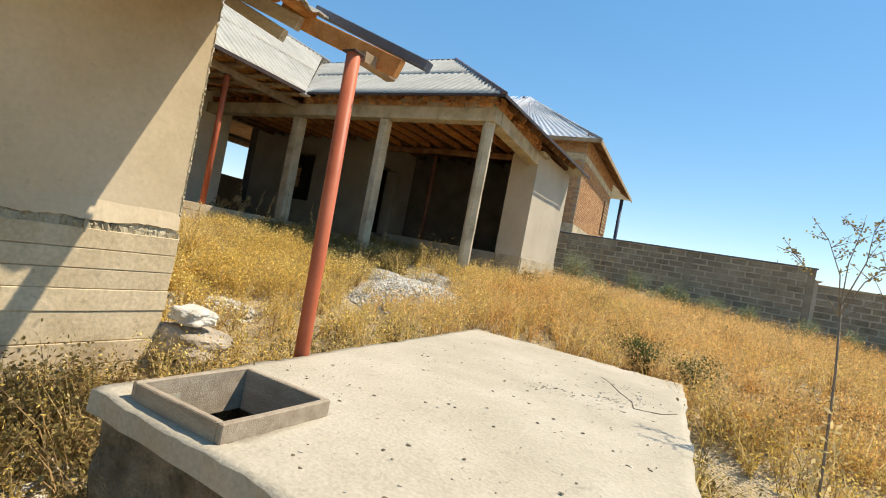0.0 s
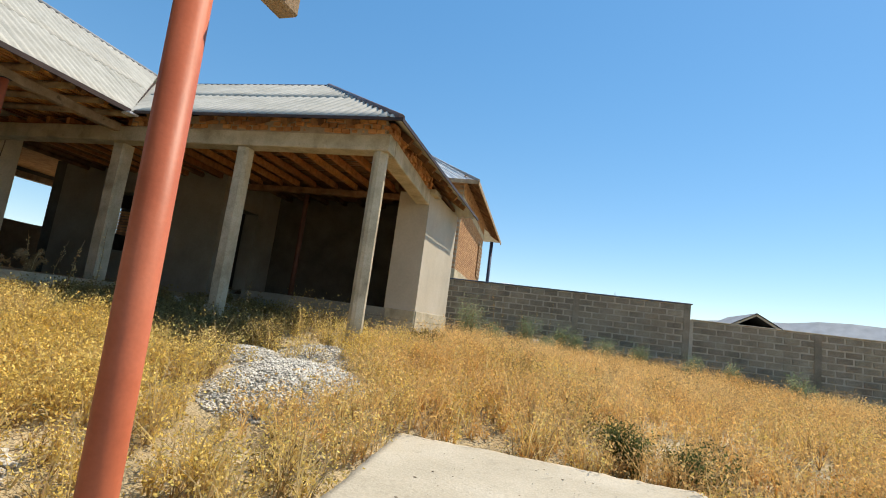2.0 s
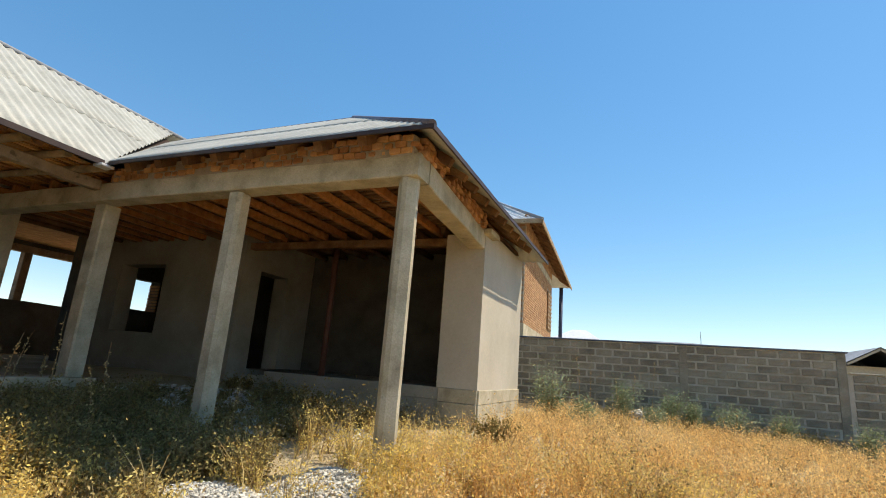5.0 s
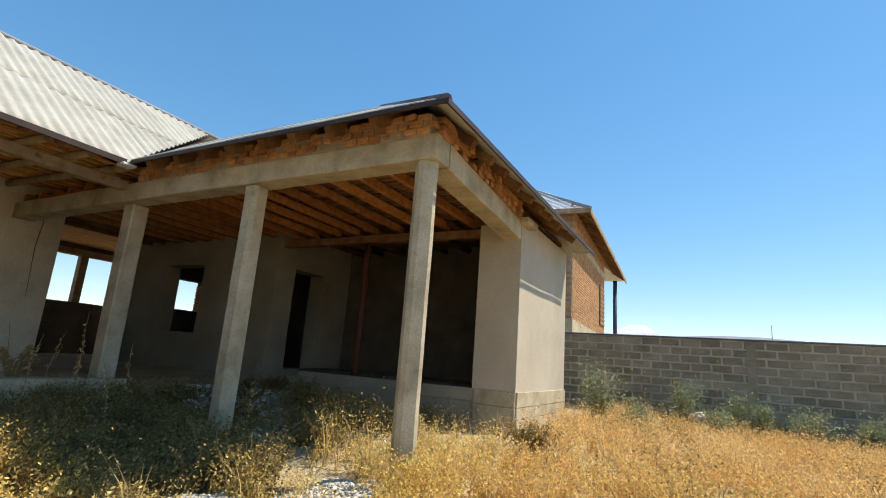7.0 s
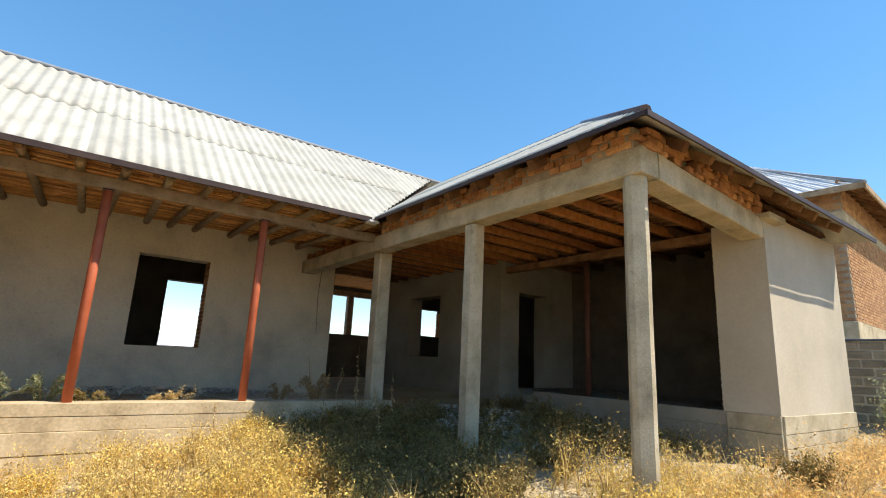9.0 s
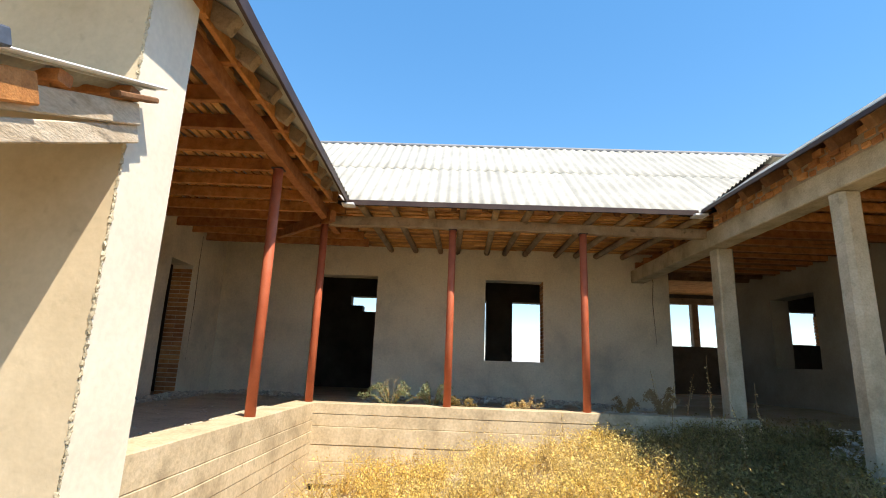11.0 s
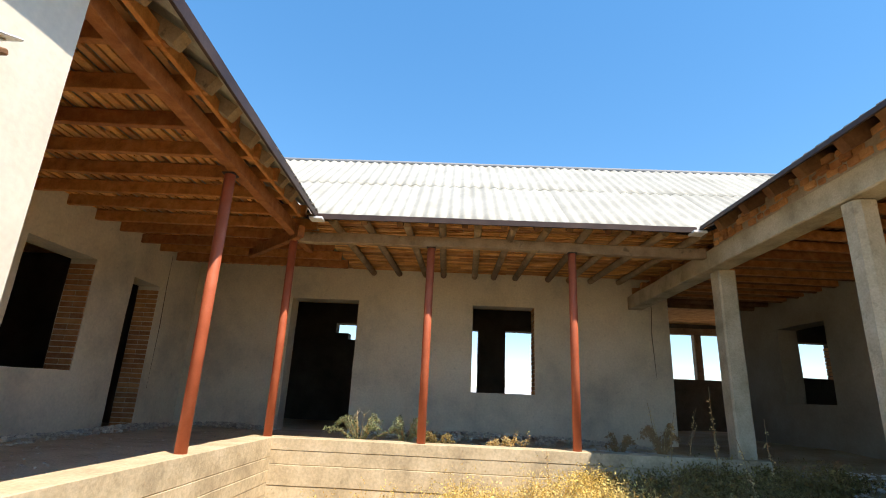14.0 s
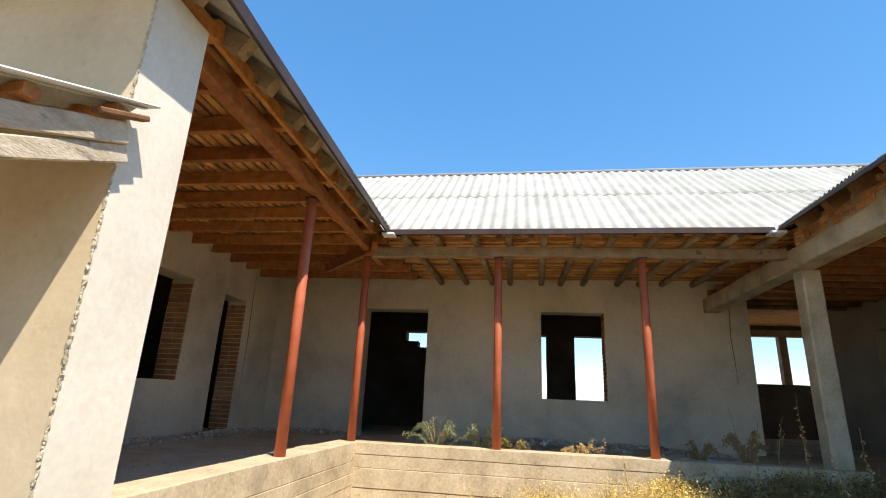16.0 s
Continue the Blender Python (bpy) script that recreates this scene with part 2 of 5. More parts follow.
def add_box(bm, x0, x1, y0, y1, z0, z1, m=None):
    vs = [bm.verts.new((x, y, z)) for z in (z0, z1) for x, y in ((x0, y0), (x1, y0), (x1, y1), (x0, y1))]
    for f in ((3, 2, 1, 0), (4, 5, 6, 7), (0, 1, 5, 4), (1, 2, 6, 5), (2, 3, 7, 6), (3, 0, 4, 7)):
        bm.faces.new([vs[i] for i in f])
    if m is not None:
        bmesh.ops.transform(bm, matrix=m, verts=vs)
    return vs


def box(x0, x1, y0, y1, z0, z1, bevel=0.0, rough=0.0, cuts=0, seed=0.0):
    bm = bmesh.new()
    add_box(bm, x0, x1, y0, y1, z0, z1)
    if bevel:
        bmesh.ops.bevel(bm, geom=bm.edges[:], offset=bevel, segments=1, affect="EDGES")
    if cuts:
        bmesh.ops.subdivide_edges(bm, edges=bm.edges[:], cuts=cuts, use_grid_fill=True)
    if rough:
        for v in bm.verts:
            v.co += noise.noise_vector(v.co * 2.3 + Vector((seed, 0, 0))) * rough
    return bm


def beam(p, q, w, h, twist=0.0, rough=0.0, bevel=0.006, cuts=4, seed=0.0):
    """A squared timber from p to q, w wide, h high."""
    p, q = Vector(p), Vector(q)
    d = q - p
    bm = bmesh.new()
    n = cuts + 1
    rot = d.to_track_quat("X", "Z").to_matrix().to_4x4()
    rings = []
    for i in range(n + 1):
        s = d.length * i / n
        jy, jz = (noise.noise((s * 1.7 + seed, seed * 3.1, 0.3)) * rough, noise.noise((s * 1.3, seed * 2.7, 5.1)) * rough)
        g = 1 + noise.noise((s * 2.1, seed, 9.0)) * rough * 4
        b = bevel
        prof = [(-w / 2 + b, -h / 2), (w / 2 - b, -h / 2), (w / 2, -h / 2 + b), (w / 2, h / 2 - b), (w / 2 - b, h / 2), (-w / 2 + b, h / 2), (-w / 2, h / 2 - b), (-w / 2, -h / 2 + b)]
        rings.append([bm.verts.new((s, y * g + jy, z * g + jz)) for y, z in prof])
    for a, c in zip(rings, rings[1:]):
        for i in range(8):
            bm.faces.new((a[i], a[(i + 1) % 8], c[(i + 1) % 8], c[i]))
    bm.faces.new(rings[0][::-1])
    bm.faces.new(rings[-1])
    bmesh.ops.transform(bm, matrix=Matrix.Translation(p) @ rot, verts=bm.verts[:])
    bmesh.ops.recalc_face_normals(bm, faces=bm.faces[:])
    return bm


def tube(points, radii, sides=12, cap=True):
    bm = bmesh.new()
    rings = []
    pts = [Vector(p) for p in points]
    for i, p in enumerate(pts):
        d = (pts[min(i + 1, len(pts) - 1)] - pts[max(i - 1, 0)]).normalized()
        rot = d.to_track_quat("Z", "Y").to_matrix()
        rings.append([bm.verts.new(p + rot @ Vector((math.cos(a) * radii[i], math.sin(a) * radii[i], 0))) for a in (2 * math.pi * k / sides for k in range(sides))])
    for a, c in zip(rings, rings[1:]):
        for k in range(sides):
            f = bm.faces.new((a[k], a[(k + 1) % sides], c[(k + 1) % sides], c[k]))
            f.smooth = True
    if cap:
        bm.faces.new(rings[0][::-1])
        bm.faces.new(rings[-1])
    return bm


def merge(target, source):
    me = bpy.data.meshes.new("tmp")
    source.to_mesh(me)
    source.free()
    target.from_mesh(me)
    bpy.data.meshes.remove(me)
    return target


def pierced(axis, t0, t1, a0, a1, z0, z1, openings=(), step=0.3, rough=0.011):
    """A wall from t0 to t1 in thickness across axis, from a0 to a1 along, with openings (a0, a1, z0, z1) cut through."""
    def marks(lo, hi, cuts):
        m = sorted({lo, hi, *[c for c in cuts if lo < c < hi]})
        out = []
        for p, q in zip(m, m[1:]):
            k = max(1, round((q - p) / step))
            out += [p + (q - p) * i / k for i in range(k)]
        return out + [hi]
    A = marks(a0, a1, [v for o in openings for v in o[:2]])
    Z = marks(z0, z1, [v for o in openings for v in o[2:]])
    full = lambda i, j: 0 <= i < len(A) - 1 and 0 <= j < len(Z) - 1 and not any(o[0] <= (A[i] + A[i + 1]) / 2 <= o[1] and o[2] <= (Z[j] + Z[j + 1]) / 2 <= o[3] for o in openings)
    bm = bmesh.new()
    made = {}

    def vert(t, i, j):
        if (t, i, j) not in made:
            co = Vector((t, A[i], Z[j])) if axis == "x" else Vector((A[i], t, Z[j]))
            inner = 0 < i < len(A) - 1 and 0 < j < len(Z) - 1
            made[t, i, j] = bm.verts.new(co + (noise.noise_vector(co * 1.9) * rough if inner else Vector()))
        return made[t, i, j]
    for i in range(len(A) - 1):
        for j in range(len(Z) - 1):
            if not full(i, j):
                continue
            for t in (t0, t1):
                bm.faces.new([vert(t, i, j), vert(t, i + 1, j), vert(t, i + 1, j + 1), vert(t, i, j + 1)])
            for ii, jj, c in ((i - 1, j, ((i, j), (i, j + 1))), (i + 1, j, ((i + 1, j), (i + 1, j + 1))), (i, j - 1, ((i, j), (i + 1, j))), (i, j + 1, ((i, j + 1), (i + 1, j + 1)))):
                if not full(ii, jj):
                    (p, q), (r, s) = c
                    bm.faces.new([vert(t0, p, q), vert(t0, r, s), vert(t1, r, s), vert(t1, p, q)])
    bmesh.ops.recalc_face_normals(bm, faces=bm.faces[:])
    return bm


# ---- ground ----
GY = [(-60, -1.6), (-6, -1.15), (0, -0.88), (1.2, -0.78), (2.6, -0.52), (4.7, -0.12), (6.2, 0.12), (7.7, 0.27), (10.5, 0.42), (15.6, 0.5), (30, 0.6), (400, 0.0)]


def ground(x, y):
    z = float(np.interp(y, [p[0] for p in GY], [p[1] for p in GY]))
    return z - 0.06 * (min(max(x, -9.0), 9.0) + 3.3) + 0.05 * noise.noise((x * 0.8, y * 0.8, 0.0)) + 0.015 * noise.noise((x * 4, y * 4, 3.0))


def build_ground():
    xs = sorted({*np.round(np.arange(-12, 14.01, 0.25), 3), -1500, -600, -200, -80, -40, -25, -18, 18, 25, 40, 80, 200, 600, 1500})
    ys = sorted({*np.round(np.arange(-5, 17.01, 0.25), 3), -1500, -600, -200, -80, -40, -20, -10, 20, 25, 32, 45, 80, 200, 600, 1500})
    verts = [(x, y, ground(x, y)) for y in ys for x in xs]
    w = len(xs)
    faces = [(j * w + i, j * w + i + 1, (j + 1) * w + i + 1, (j + 1) * w + i) for j in range(len(ys) - 1) for i in range(w - 1)]
    me = bpy.data.meshes.new("ground")
    me.from_pydata(verts, [], faces)
    for p in me.polygons:
        p.use_smooth = True
    me.materials.append(SOIL)
    return tagged(new("ground", me), "dry pale sloping yard soil under weeds", "ground", kind="structure")


build_ground()


# ---- house: walls ----
FLOOR = 0.77
SUNK = 0.62
WALLTOP = 3.56


def wall_thing(name, bm, label):
    return thing(name, bm, PLASTER, label, "wall", kind="structure")


DOOR1, WIN1 = (1.42, 2.66, SUNK, 2.95), (4.79, 5.92, 1.4, 2.95)
thing("wall_main", pierced("x", -11.2, -10.84, -0.78, 8.36, 0.3, WALLTOP, [DOOR1, WIN1]), LIMEPLASTER, "rough grey cement-plastered veranda wall with unglazed openings", "wall", kind="structure")
WINL, DOORL = (-8.11, -6.95, 1.4, 2.87), (-9.66, -8.95, SUNK, 2.83)
thing("wall_left_wing", pierced("y", -0.78, -0.42, -10.84, -3.5, 0.3, WALLTOP, [WINL, DOORL]), LIMEPLASTER, "beige cement-plastered wing wall with bare brick reveals", "wall", kind="structure")
thing("wall_back", pierced("x", -15.2, -14.85, -6.0, 8.36, 0.0, WALLTOP, [(1.35, 2.35, 2.78, 3.04), (1.68, 2.35, 2.62, 2.78), (4.4, 5.09, 1.42, 3.02), (5.79, 6.9, 1.42, 3.02)]), SHADEDARK, "bare rear house wall with unglazed window openings", "wall", kind="structure")
thing("wall_partition", pierced("y", 3.3, 3.5, -14.85, -11.2, 0.3, WALLTOP), SHADEDARK, "plain inner partition wall in unlit room", "wall", kind="structure")
thing("wall_room_end", pierced("y", 8.06, 8.36, -14.85, -11.2, 0.3, WALLTOP), SHADEDARK, "plain plastered end wall beside open passage", "wall", kind="structure")
thing("wall_inner_left", pierced("y", -6.0, -5.7, -14.85, -3.5, -1.2, WALLTOP), SHADEDARK, "plain far wall of unlit wing room", "wall", kind="structure")
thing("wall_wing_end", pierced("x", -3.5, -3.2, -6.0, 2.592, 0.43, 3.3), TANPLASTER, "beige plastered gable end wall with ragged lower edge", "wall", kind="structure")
# only the sunny face shows this brightened plaster; the gable side stays tan
thing("wall_wing_pier", pierced("y", 2.25, 2.6, -3.61, -3.206, 0.43, 3.3, step=0.12, rough=0.004), SUNPLASTER, "plastered pier, sunlight in its colour, with chipped crumbling corner", "wall", kind="structure")
thing("wall_inner_divider", pierced("x", -10.84, -10.6, -5.7, -0.78, 0.3, WALLTOP), SHADEDARK, "plain dividing wall in unlit wing room", "wall", kind="structure")
WIN2 = (-11.1, -9.88, 1.45, 2.77)
thing("wall_carport", pierced("y", 10.45, 10.8, -12.4, -7.95, 0.2, 3.4, [WIN2]), SHADEPLASTER, "grey plastered carport wall, shade in its colour, unglazed window", "wall", kind="structure")
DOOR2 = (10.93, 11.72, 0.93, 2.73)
thing("wall_recess_side", pierced("x", -8.3, -7.95, 10.8, 12.9, 0.2, 3.4, [DOOR2]), SHADEPLASTER, "plastered wall darkened for shade, tall narrow doorway by steps", "wall", kind="structure")
# walls deep in the recess take the colour with shade in it
thing("wall_recess_back", pierced("y", 12.5, 12.85, -7.95, -3.79, 0.2, 3.4), SHADEDARK, "rear wall of recessed porch, shade in its colour", "wall", kind="structure")
thing("wall_room_rear", pierced("y", 12.9, 13.2, -12.7, -7.95, 0.2, 3.4), SHADEDARK, "rear wall of unlit side room, shade in its colour", "wall", kind="structure")
thing("wall_carport_west", pierced("x", -12.7, -12.4, 10.45, 12.9, 0.2, 3.4, [(11.57, 12.4, 2.0, 2.73)]), SHADEDARK, "dark inner wall with small high window", "wall", kind="structure")
wall_thing("wall_garage_end", pierced("x", -3.78, -3.42, 10.8, 12.85, 0.95, 3.3), "sunlit smooth off-white plastered end wall")
wall_thing("wall_garage_pier", pierced("y", 10.45, 10.8, -4.03, -3.42, 0.95, 3.2, step=0.12, rough=0.005), "plastered pier with chipped edge beside dark recess")
thing("wall_passage_low", pierced("x", -15.2, -15.0, 8.36, 15.2, 0.2, 3.42, [(8.36, 15.2, 2.0, 3.33)]), SHADEDARK, "low dark block wall closing the open passage", "wall", kind="structure")
thing("passage_beam", beam((-15.1, 8.36, 3.22), (-15.1, 15.2, 3.27), 0.2, 0.16, rough=0.01), OLDWOOD, "pale weathered beam over the open passage", "beam")
thing("passage_post", box(-15.19, -15.01, 10.74, 10.92, 2.0, 3.16, bevel=0.012), OLDWOOD, "pale square post on the low passage wall", "post")

# crumbling cement chips along raw plaster edges
def chips(name, line, size, count, label, seed):
    rng = random.Random(seed)
    p, q = Vector(line[0]), Vector(line[1])
    bm = bmesh.new()
    for i in range(count):
        c = p.lerp(q, (i + rng.random()) / count)
        s = size * rng.uniform(0.4, 1.3)
        b = bmesh.new()
        bmesh.ops.create_icosphere(b, subdivisions=1, radius=s)
        for v in b.verts:
            v.co = Vector((v.co.x * rng.uniform(0.3, 0.6), v.co.y * 0.6, v.co.z * rng.uniform(0.6, 1.6))) * rng.uniform(0.7, 1.2) + c + Vector((rng.uniform(-0.3, 0.3), rng.uniform(-0.3, 0.3), 0)) * s
        merge(bm, b)
    return thing(name, bm, CONCRETE, label, "rubble", kind="stuff")


chips("plaster_crumbs", ((-3.2, 2.6, 0.5), (-3.2, 2.6, 3.2)), 0.014, 190, "crumbled grey mortar along the broken wall corner", 3)
chips("plaster_crumbs", ((-3.2, -1.0, 0.42), (-3.2, 2.6, 0.43)), 0.046, 420, "crumbled mortar ledge where plaster meets plinth", 4)
chips("plaster_crumbs", ((-4.03, 10.45, 1.0), (-4.03, 10.45, 3.1)), 0.016, 70, "crumbled mortar along the pier edge", 5)

# torn lower edge of the gable plaster, standing proud of the mortar bed below it
def torn_edge(y0, y1, z, x, label):
    bm = bmesh.new()
    n = 150
    rows = []
    for i in range(n + 1):
        y = y0 + (y1 - y0) * i / n
        low = z + 0.03 * noise.noise((y * 2.3, 0.0, 1.0)) + 0.02 * noise.noise((y * 9.0, 0.0, 2.0)) + 0.012 * noise.noise((y * 27.0, 0.0, 3.0))
        out = 0.028 + 0.012 * noise.noise((y * 6.0, 1.0, 0.0))
        rows.append([bm.verts.new(p) for p in ((x - 0.01, y, low), (x + out, y, low + 0.008), (x + out * 0.8, y, low + 0.04), (x - 0.005, y, z + 0.16))])
    for a, b in zip(rows, rows[1:]):
        for k in range(3):
            bm.faces.new((a[k], b[k], b[k + 1], a[k + 1]))
    bmesh.ops.recalc_face_normals(bm, faces=bm.faces[:])
    return thing("plaster_edge", bm, TANPLASTER, label, "plaster", kind="structure")


torn_edge(-2.5, 2.6, 0.47, -3.2, "torn overhanging lower edge of gable plaster")

# fine cracks and wall chase
for pts, w in ((((-10.835, 8.02, 3.5), (-10.835, 8.06, 3.0), (-10.835, 8.03, 2.6), (-10.835, 8.07, 1.75)), 0.008), (((-9.84, -0.415, 3.4), (-9.83, -0.415, 2.9), (-9.86, -0.415, 2.2), (-9.84, -0.415, 1.2)), 0.006)):
    thing("wall_crack", tube(pts, [w * 0.7, w, w, w * 0.3], 5), RUBBLE, "dark hairline crack running down plastered wall", "crack", kind="structure")


# ---- plinths of board-formed concrete ----
def boarded(name, faces, label, mat=BOARDED):
    """faces: (x0, x1, y0, y1, z0, z1, axis) stacked in lifts of one board, each a little in or out."""
    ob = holder(name, label, "plinth", kind="structure")
    rng = random.Random(hash_of(name))
    for x0, x1, y0, y1, z0, z1, side in faces:
        z = z1
        while z > z0 + 0.02:
            h = rng.uniform(0.12, 0.22)
            d = rng.uniform(0.0, 0.014)
            lo = max(z - h, z0)
            X0, X1, Y0, Y1 = x0, x1, y0, y1
            if "X" in side:
                X1 += d
            if "Y" in side:
                Y1 += d
            if "y" in side:
                Y0 -= d
            bm = box(X0, X1, Y0, Y1, lo + 0.003, z, bevel=0.005)
            for _ in range(4):
                long = [e for e in bm.edges if e.calc_length() > 0.3]
                if long:
                    bmesh.ops.subdivide_edges(bm, edges=long, cuts=1)
            for v in bm.verts:
                v.co += Vector((1, 1, 0.8)) * (noise.noise(v.co * 4.1) * 0.006 + noise.noise(v.co * 11.0) * 0.004)
            part("concrete_lift", bm, mat, ob)
            z = lo
    return ob


def hash_of(s):
    return sum(ord(c) * (i + 1) for i, c in enumerate(s))


boarded("plinth_main", [(-7.98, -7.7, 2.42, 8.06, -0.2, FLOOR - 0.004, "X")], "board-formed concrete veranda plinth with form marks")
boarded("plinth_left", [(-7.98, -3.62, 2.13, 2.42, -0.9, FLOOR - 0.004, "Y")], "sunlit board-formed concrete plinth with cracked lifts")
boarded("plinth_wing_end", [(-3.62, -3.18, -6.0, 2.6, -1.4, 0.42, "XY")], "weathered board-formed concrete foundation with horizontal cracks")
boarded("plinth_garage", [(-3.85, -3.40, 10.47, 12.85, -0.2, 0.95, "X"), (-4.0, -3.42, 10.44, 10.9, -0.2, 0.95, "y")], "grey board-formed concrete foundation below white wall", CONCRETE)
# porch edge gets the shade-toned plaster instead of its plain concrete
boarded("plinth_recess", [(-7.13, -4.0, 10.47, 10.8, 0.0, 0.948, "y")], "low concrete edge of raised porch, darkened for shade", SHADEPLASTER)

# ---- floors ----
def dusty(name, x0, x1, y0, y1, z, label, mat=DUST, step=0.2, lift=0.012):
    nx, ny = max(2, int((x1 - x0) / step)), max(2, int((y1 - y0) / step))
    verts, faces = [], []
    for j in range(ny + 1):
        for i in range(nx + 1):
            x, y = x0 + (x1 - x0) * i / nx, y0 + (y1 - y0) * j / ny
            e = 0.0 if i in (0, nx) or j in (0, ny) else 1.0
            verts.append((x, y, z + e * lift * (0.5 + noise.noise((x * 1.3, y * 1.3, z)) + 0.4 * noise.noise((x * 5, y * 5, 1)))))
    w = nx + 1
    faces = [(j * w + i, j * w + i + 1, (j + 1) * w + i + 1, (j + 1) * w + i) for j in range(ny) for i in range(nx)]
    me = bpy.data.meshes.new(name)
    me.from_pydata(verts, [], faces)
    me.materials.append(mat)
    ob = tagged(new(name, me), label, "floor", kind="structure")
    return ob


dusty("floor_veranda", -10.84, -7.97, -0.42, 8.05, SUNK, "dusty earth-covered concrete veranda floor")
dusty("floor_left_veranda", -7.97, -3.5, -0.42, 2.14, SUNK, "dusty sunlit concrete veranda floor with grit")
dusty("floor_rooms", -14.85, -10.84, -6.0, 8.36, SUNK - 0.02, "bare unlit earth floor of rooms")
dusty("floor_wing_room", -10.84, -3.5, -5.7, -0.42, SUNK - 0.02, "bare unlit earth floor of wing room")
# dark rubble colour here stands for the recess shade on both floors
dusty("floor_recess", -7.13, -3.6, 10.5, 12.5, 0.952, "recessed porch floor with shade in its colour", RUBBLE)
dusty("floor_recess_landing", -7.95, -7.13, 11.2, 12.5, 0.952, "landing by doorway with shade in its colour", RUBBLE)
dusty("floor_terrace", -15.0, -12.71, 8.37, 15.2, 0.6, "bare earth floor of rear terrace")
dusty("floor_carport_room", -12.4, -8.0, 10.6, 12.9, 0.8, "bare unlit floor behind carport wall")
for k in range(3):
    thing("porch_step", box(-7.94, -7.14, 10.46 + 0.25 * k, 10.46 + 0.25 * (k + 1) + (0.02 if k < 2 else 0.0), 0.3, 0.58 + 0.13 * k, bevel=0.015, cuts=3, rough=0.008), CONCRETE, "worn grey concrete step up to porch", "step", "steps up to the recessed porch")

# ---- columns, beams, posts ----
def column(x, y, w, z0, z1, label, round_=0.05):
    bm = bmesh.new()
    n = 14
    rings = []
    h = w / 2
    b = round_
    prof = [(-h + b, -h), (h - b, -h), (h, -h + b), (h, h - b), (h - b, h), (-h + b, h), (-h, h - b), (-h, -h + b)]
    for i in range(n + 1):
        z = z0 + (z1 - z0) * i / n
        o = noise.noise_vector((x * 3, y, z * 1.6)) * 0.008
        g = 1 + 0.03 * noise.noise((x, z * 2.2, 4.0))
        rings.append([bm.verts.new((x + px * g + o.x, y + py * g + o.y, z)) for px, py in prof])
    for a, c in zip(rings, rings[1:]):
        for i in range(8):
            bm.faces.new((a[i], a[(i + 1) % 8], c[(i + 1) % 8], c[i]))
    bm.faces.new(rings[0][::-1])
    bm.faces.new(rings[-1])
    return thing("concrete_column", bm, CONCRETE, label, "column", "carport columns")


column(-7.9, 7.85, 0.22, FLOOR, 2.98, "square chamfered grey concrete column on plinth end", 0.02)
column(-5.54, 7.76, 0.2, 0.2, 2.98, "chamfered grey concrete column with flaked paint", 0.04)
column(-3.38, 7.75, 0.205, 0.0, 3.0, "slim rounded grey concrete corner column in sunlight", 0.075)

def cast_beam(p, q, w, h, label, seed):
    return thing("concrete_beam", beam(p, q, w, h, rough=0.008, bevel=0.012, cuts=12, seed=seed), CONCRETE, label, "beam", "carport ring beams")


cast_beam((-10.84, 7.76, 3.1), (-3.24, 7.76, 3.12), 0.26, 0.24, "grey cast concrete ring beam with form marks", 1.0)
cast_beam((-3.37, 7.9, 3.12), (-3.56, 10.45, 3.1), 0.26, 0.25, "grey cast concrete side beam over carport opening", 2.0)
thing("plaster_strip", box(-3.53, -3.3, 10.36, 10.8, 3.18, 3.26, bevel=0.01), CONCRETE, "rough cast end of concrete beam", "beam end")

def red_post(x, y, z0, z1, r, label, lean=(0, 0), paint=REDPAINT):
    ob = thing("steel_post", tube([(x, y, z0), (x + lean[0] * 0.5, y + lean[1] * 0.5, (z0 + z1) / 2), (x + lean[0], y + lean[1], z1)], [r, r, r], 20), paint, label, "post", "red veranda posts")
    part("weld_plate", box(x + lean[0] - r * 1.15, x + lean[0] + r * 1.15, y + lean[1] - r * 1.15, y + lean[1] + r * 1.15, z1 - 0.012, z1, bevel=0.002), DARKMETAL, ob, "rusty top plate")
    return ob


PB = "red oxide painted round steel post on plinth"
red_post(-5.85, 2.33, FLOOR - 0.01, 3.19, 0.05, PB)
red_post(-7.81, 2.33, FLOOR - 0.01, 3.16, 0.05, PB)
red_post(-7.81, 4.125, FLOOR - 0.01, 3.13, 0.05, PB)
red_post(-7.81, 5.925, FLOOR - 0.01, 3.13, 0.05, PB)
red_post(-6.1, 10.6, 0.95, 3.05, 0.05, "red steel post with porch shade in its colour", paint=SHADERED)
red_post(-1.622, 2.52, -1.3, 1.76, 0.043, "red oxide painted steel post carrying small canopy", lean=(-0.043, -0.04))

# ---- timber under the eaves ----
frame_left = holder("veranda_timber", "brown oiled timber joists and beam over veranda", "roof timber")
part("beam", beam((-3.0, 2.42, 3.28), (-8.5, 2.34, 3.26), 0.1, 0.14, rough=0.012, seed=3.1, cuts=12), WOOD, frame_left)
for i in range(13):
    x = -3.75 - i * 0.52
    part("joist", beam((x, -0.5, 3.44 + 0.02 * (i % 2)), (x + random.uniform(-0.03, 0.03), 2.58, 3.42), 0.06, 0.14, rough=0.012, seed=i * 1.7, cuts=6), WOOD, frame_left)
part("plate", beam((-3.0, 2.55, 3.4), (-7.4, 2.5, 3.4), 0.04, 0.11, rough=0.01, seed=8.0, cuts=10), WOOD, frame_left)
part("valley_beam", beam((-7.55, 2.5, 3.2), (-9.2, 1.2, 3.34), 0.08, 0.15, rough=0.01, seed=8.8), WOOD, frame_left)

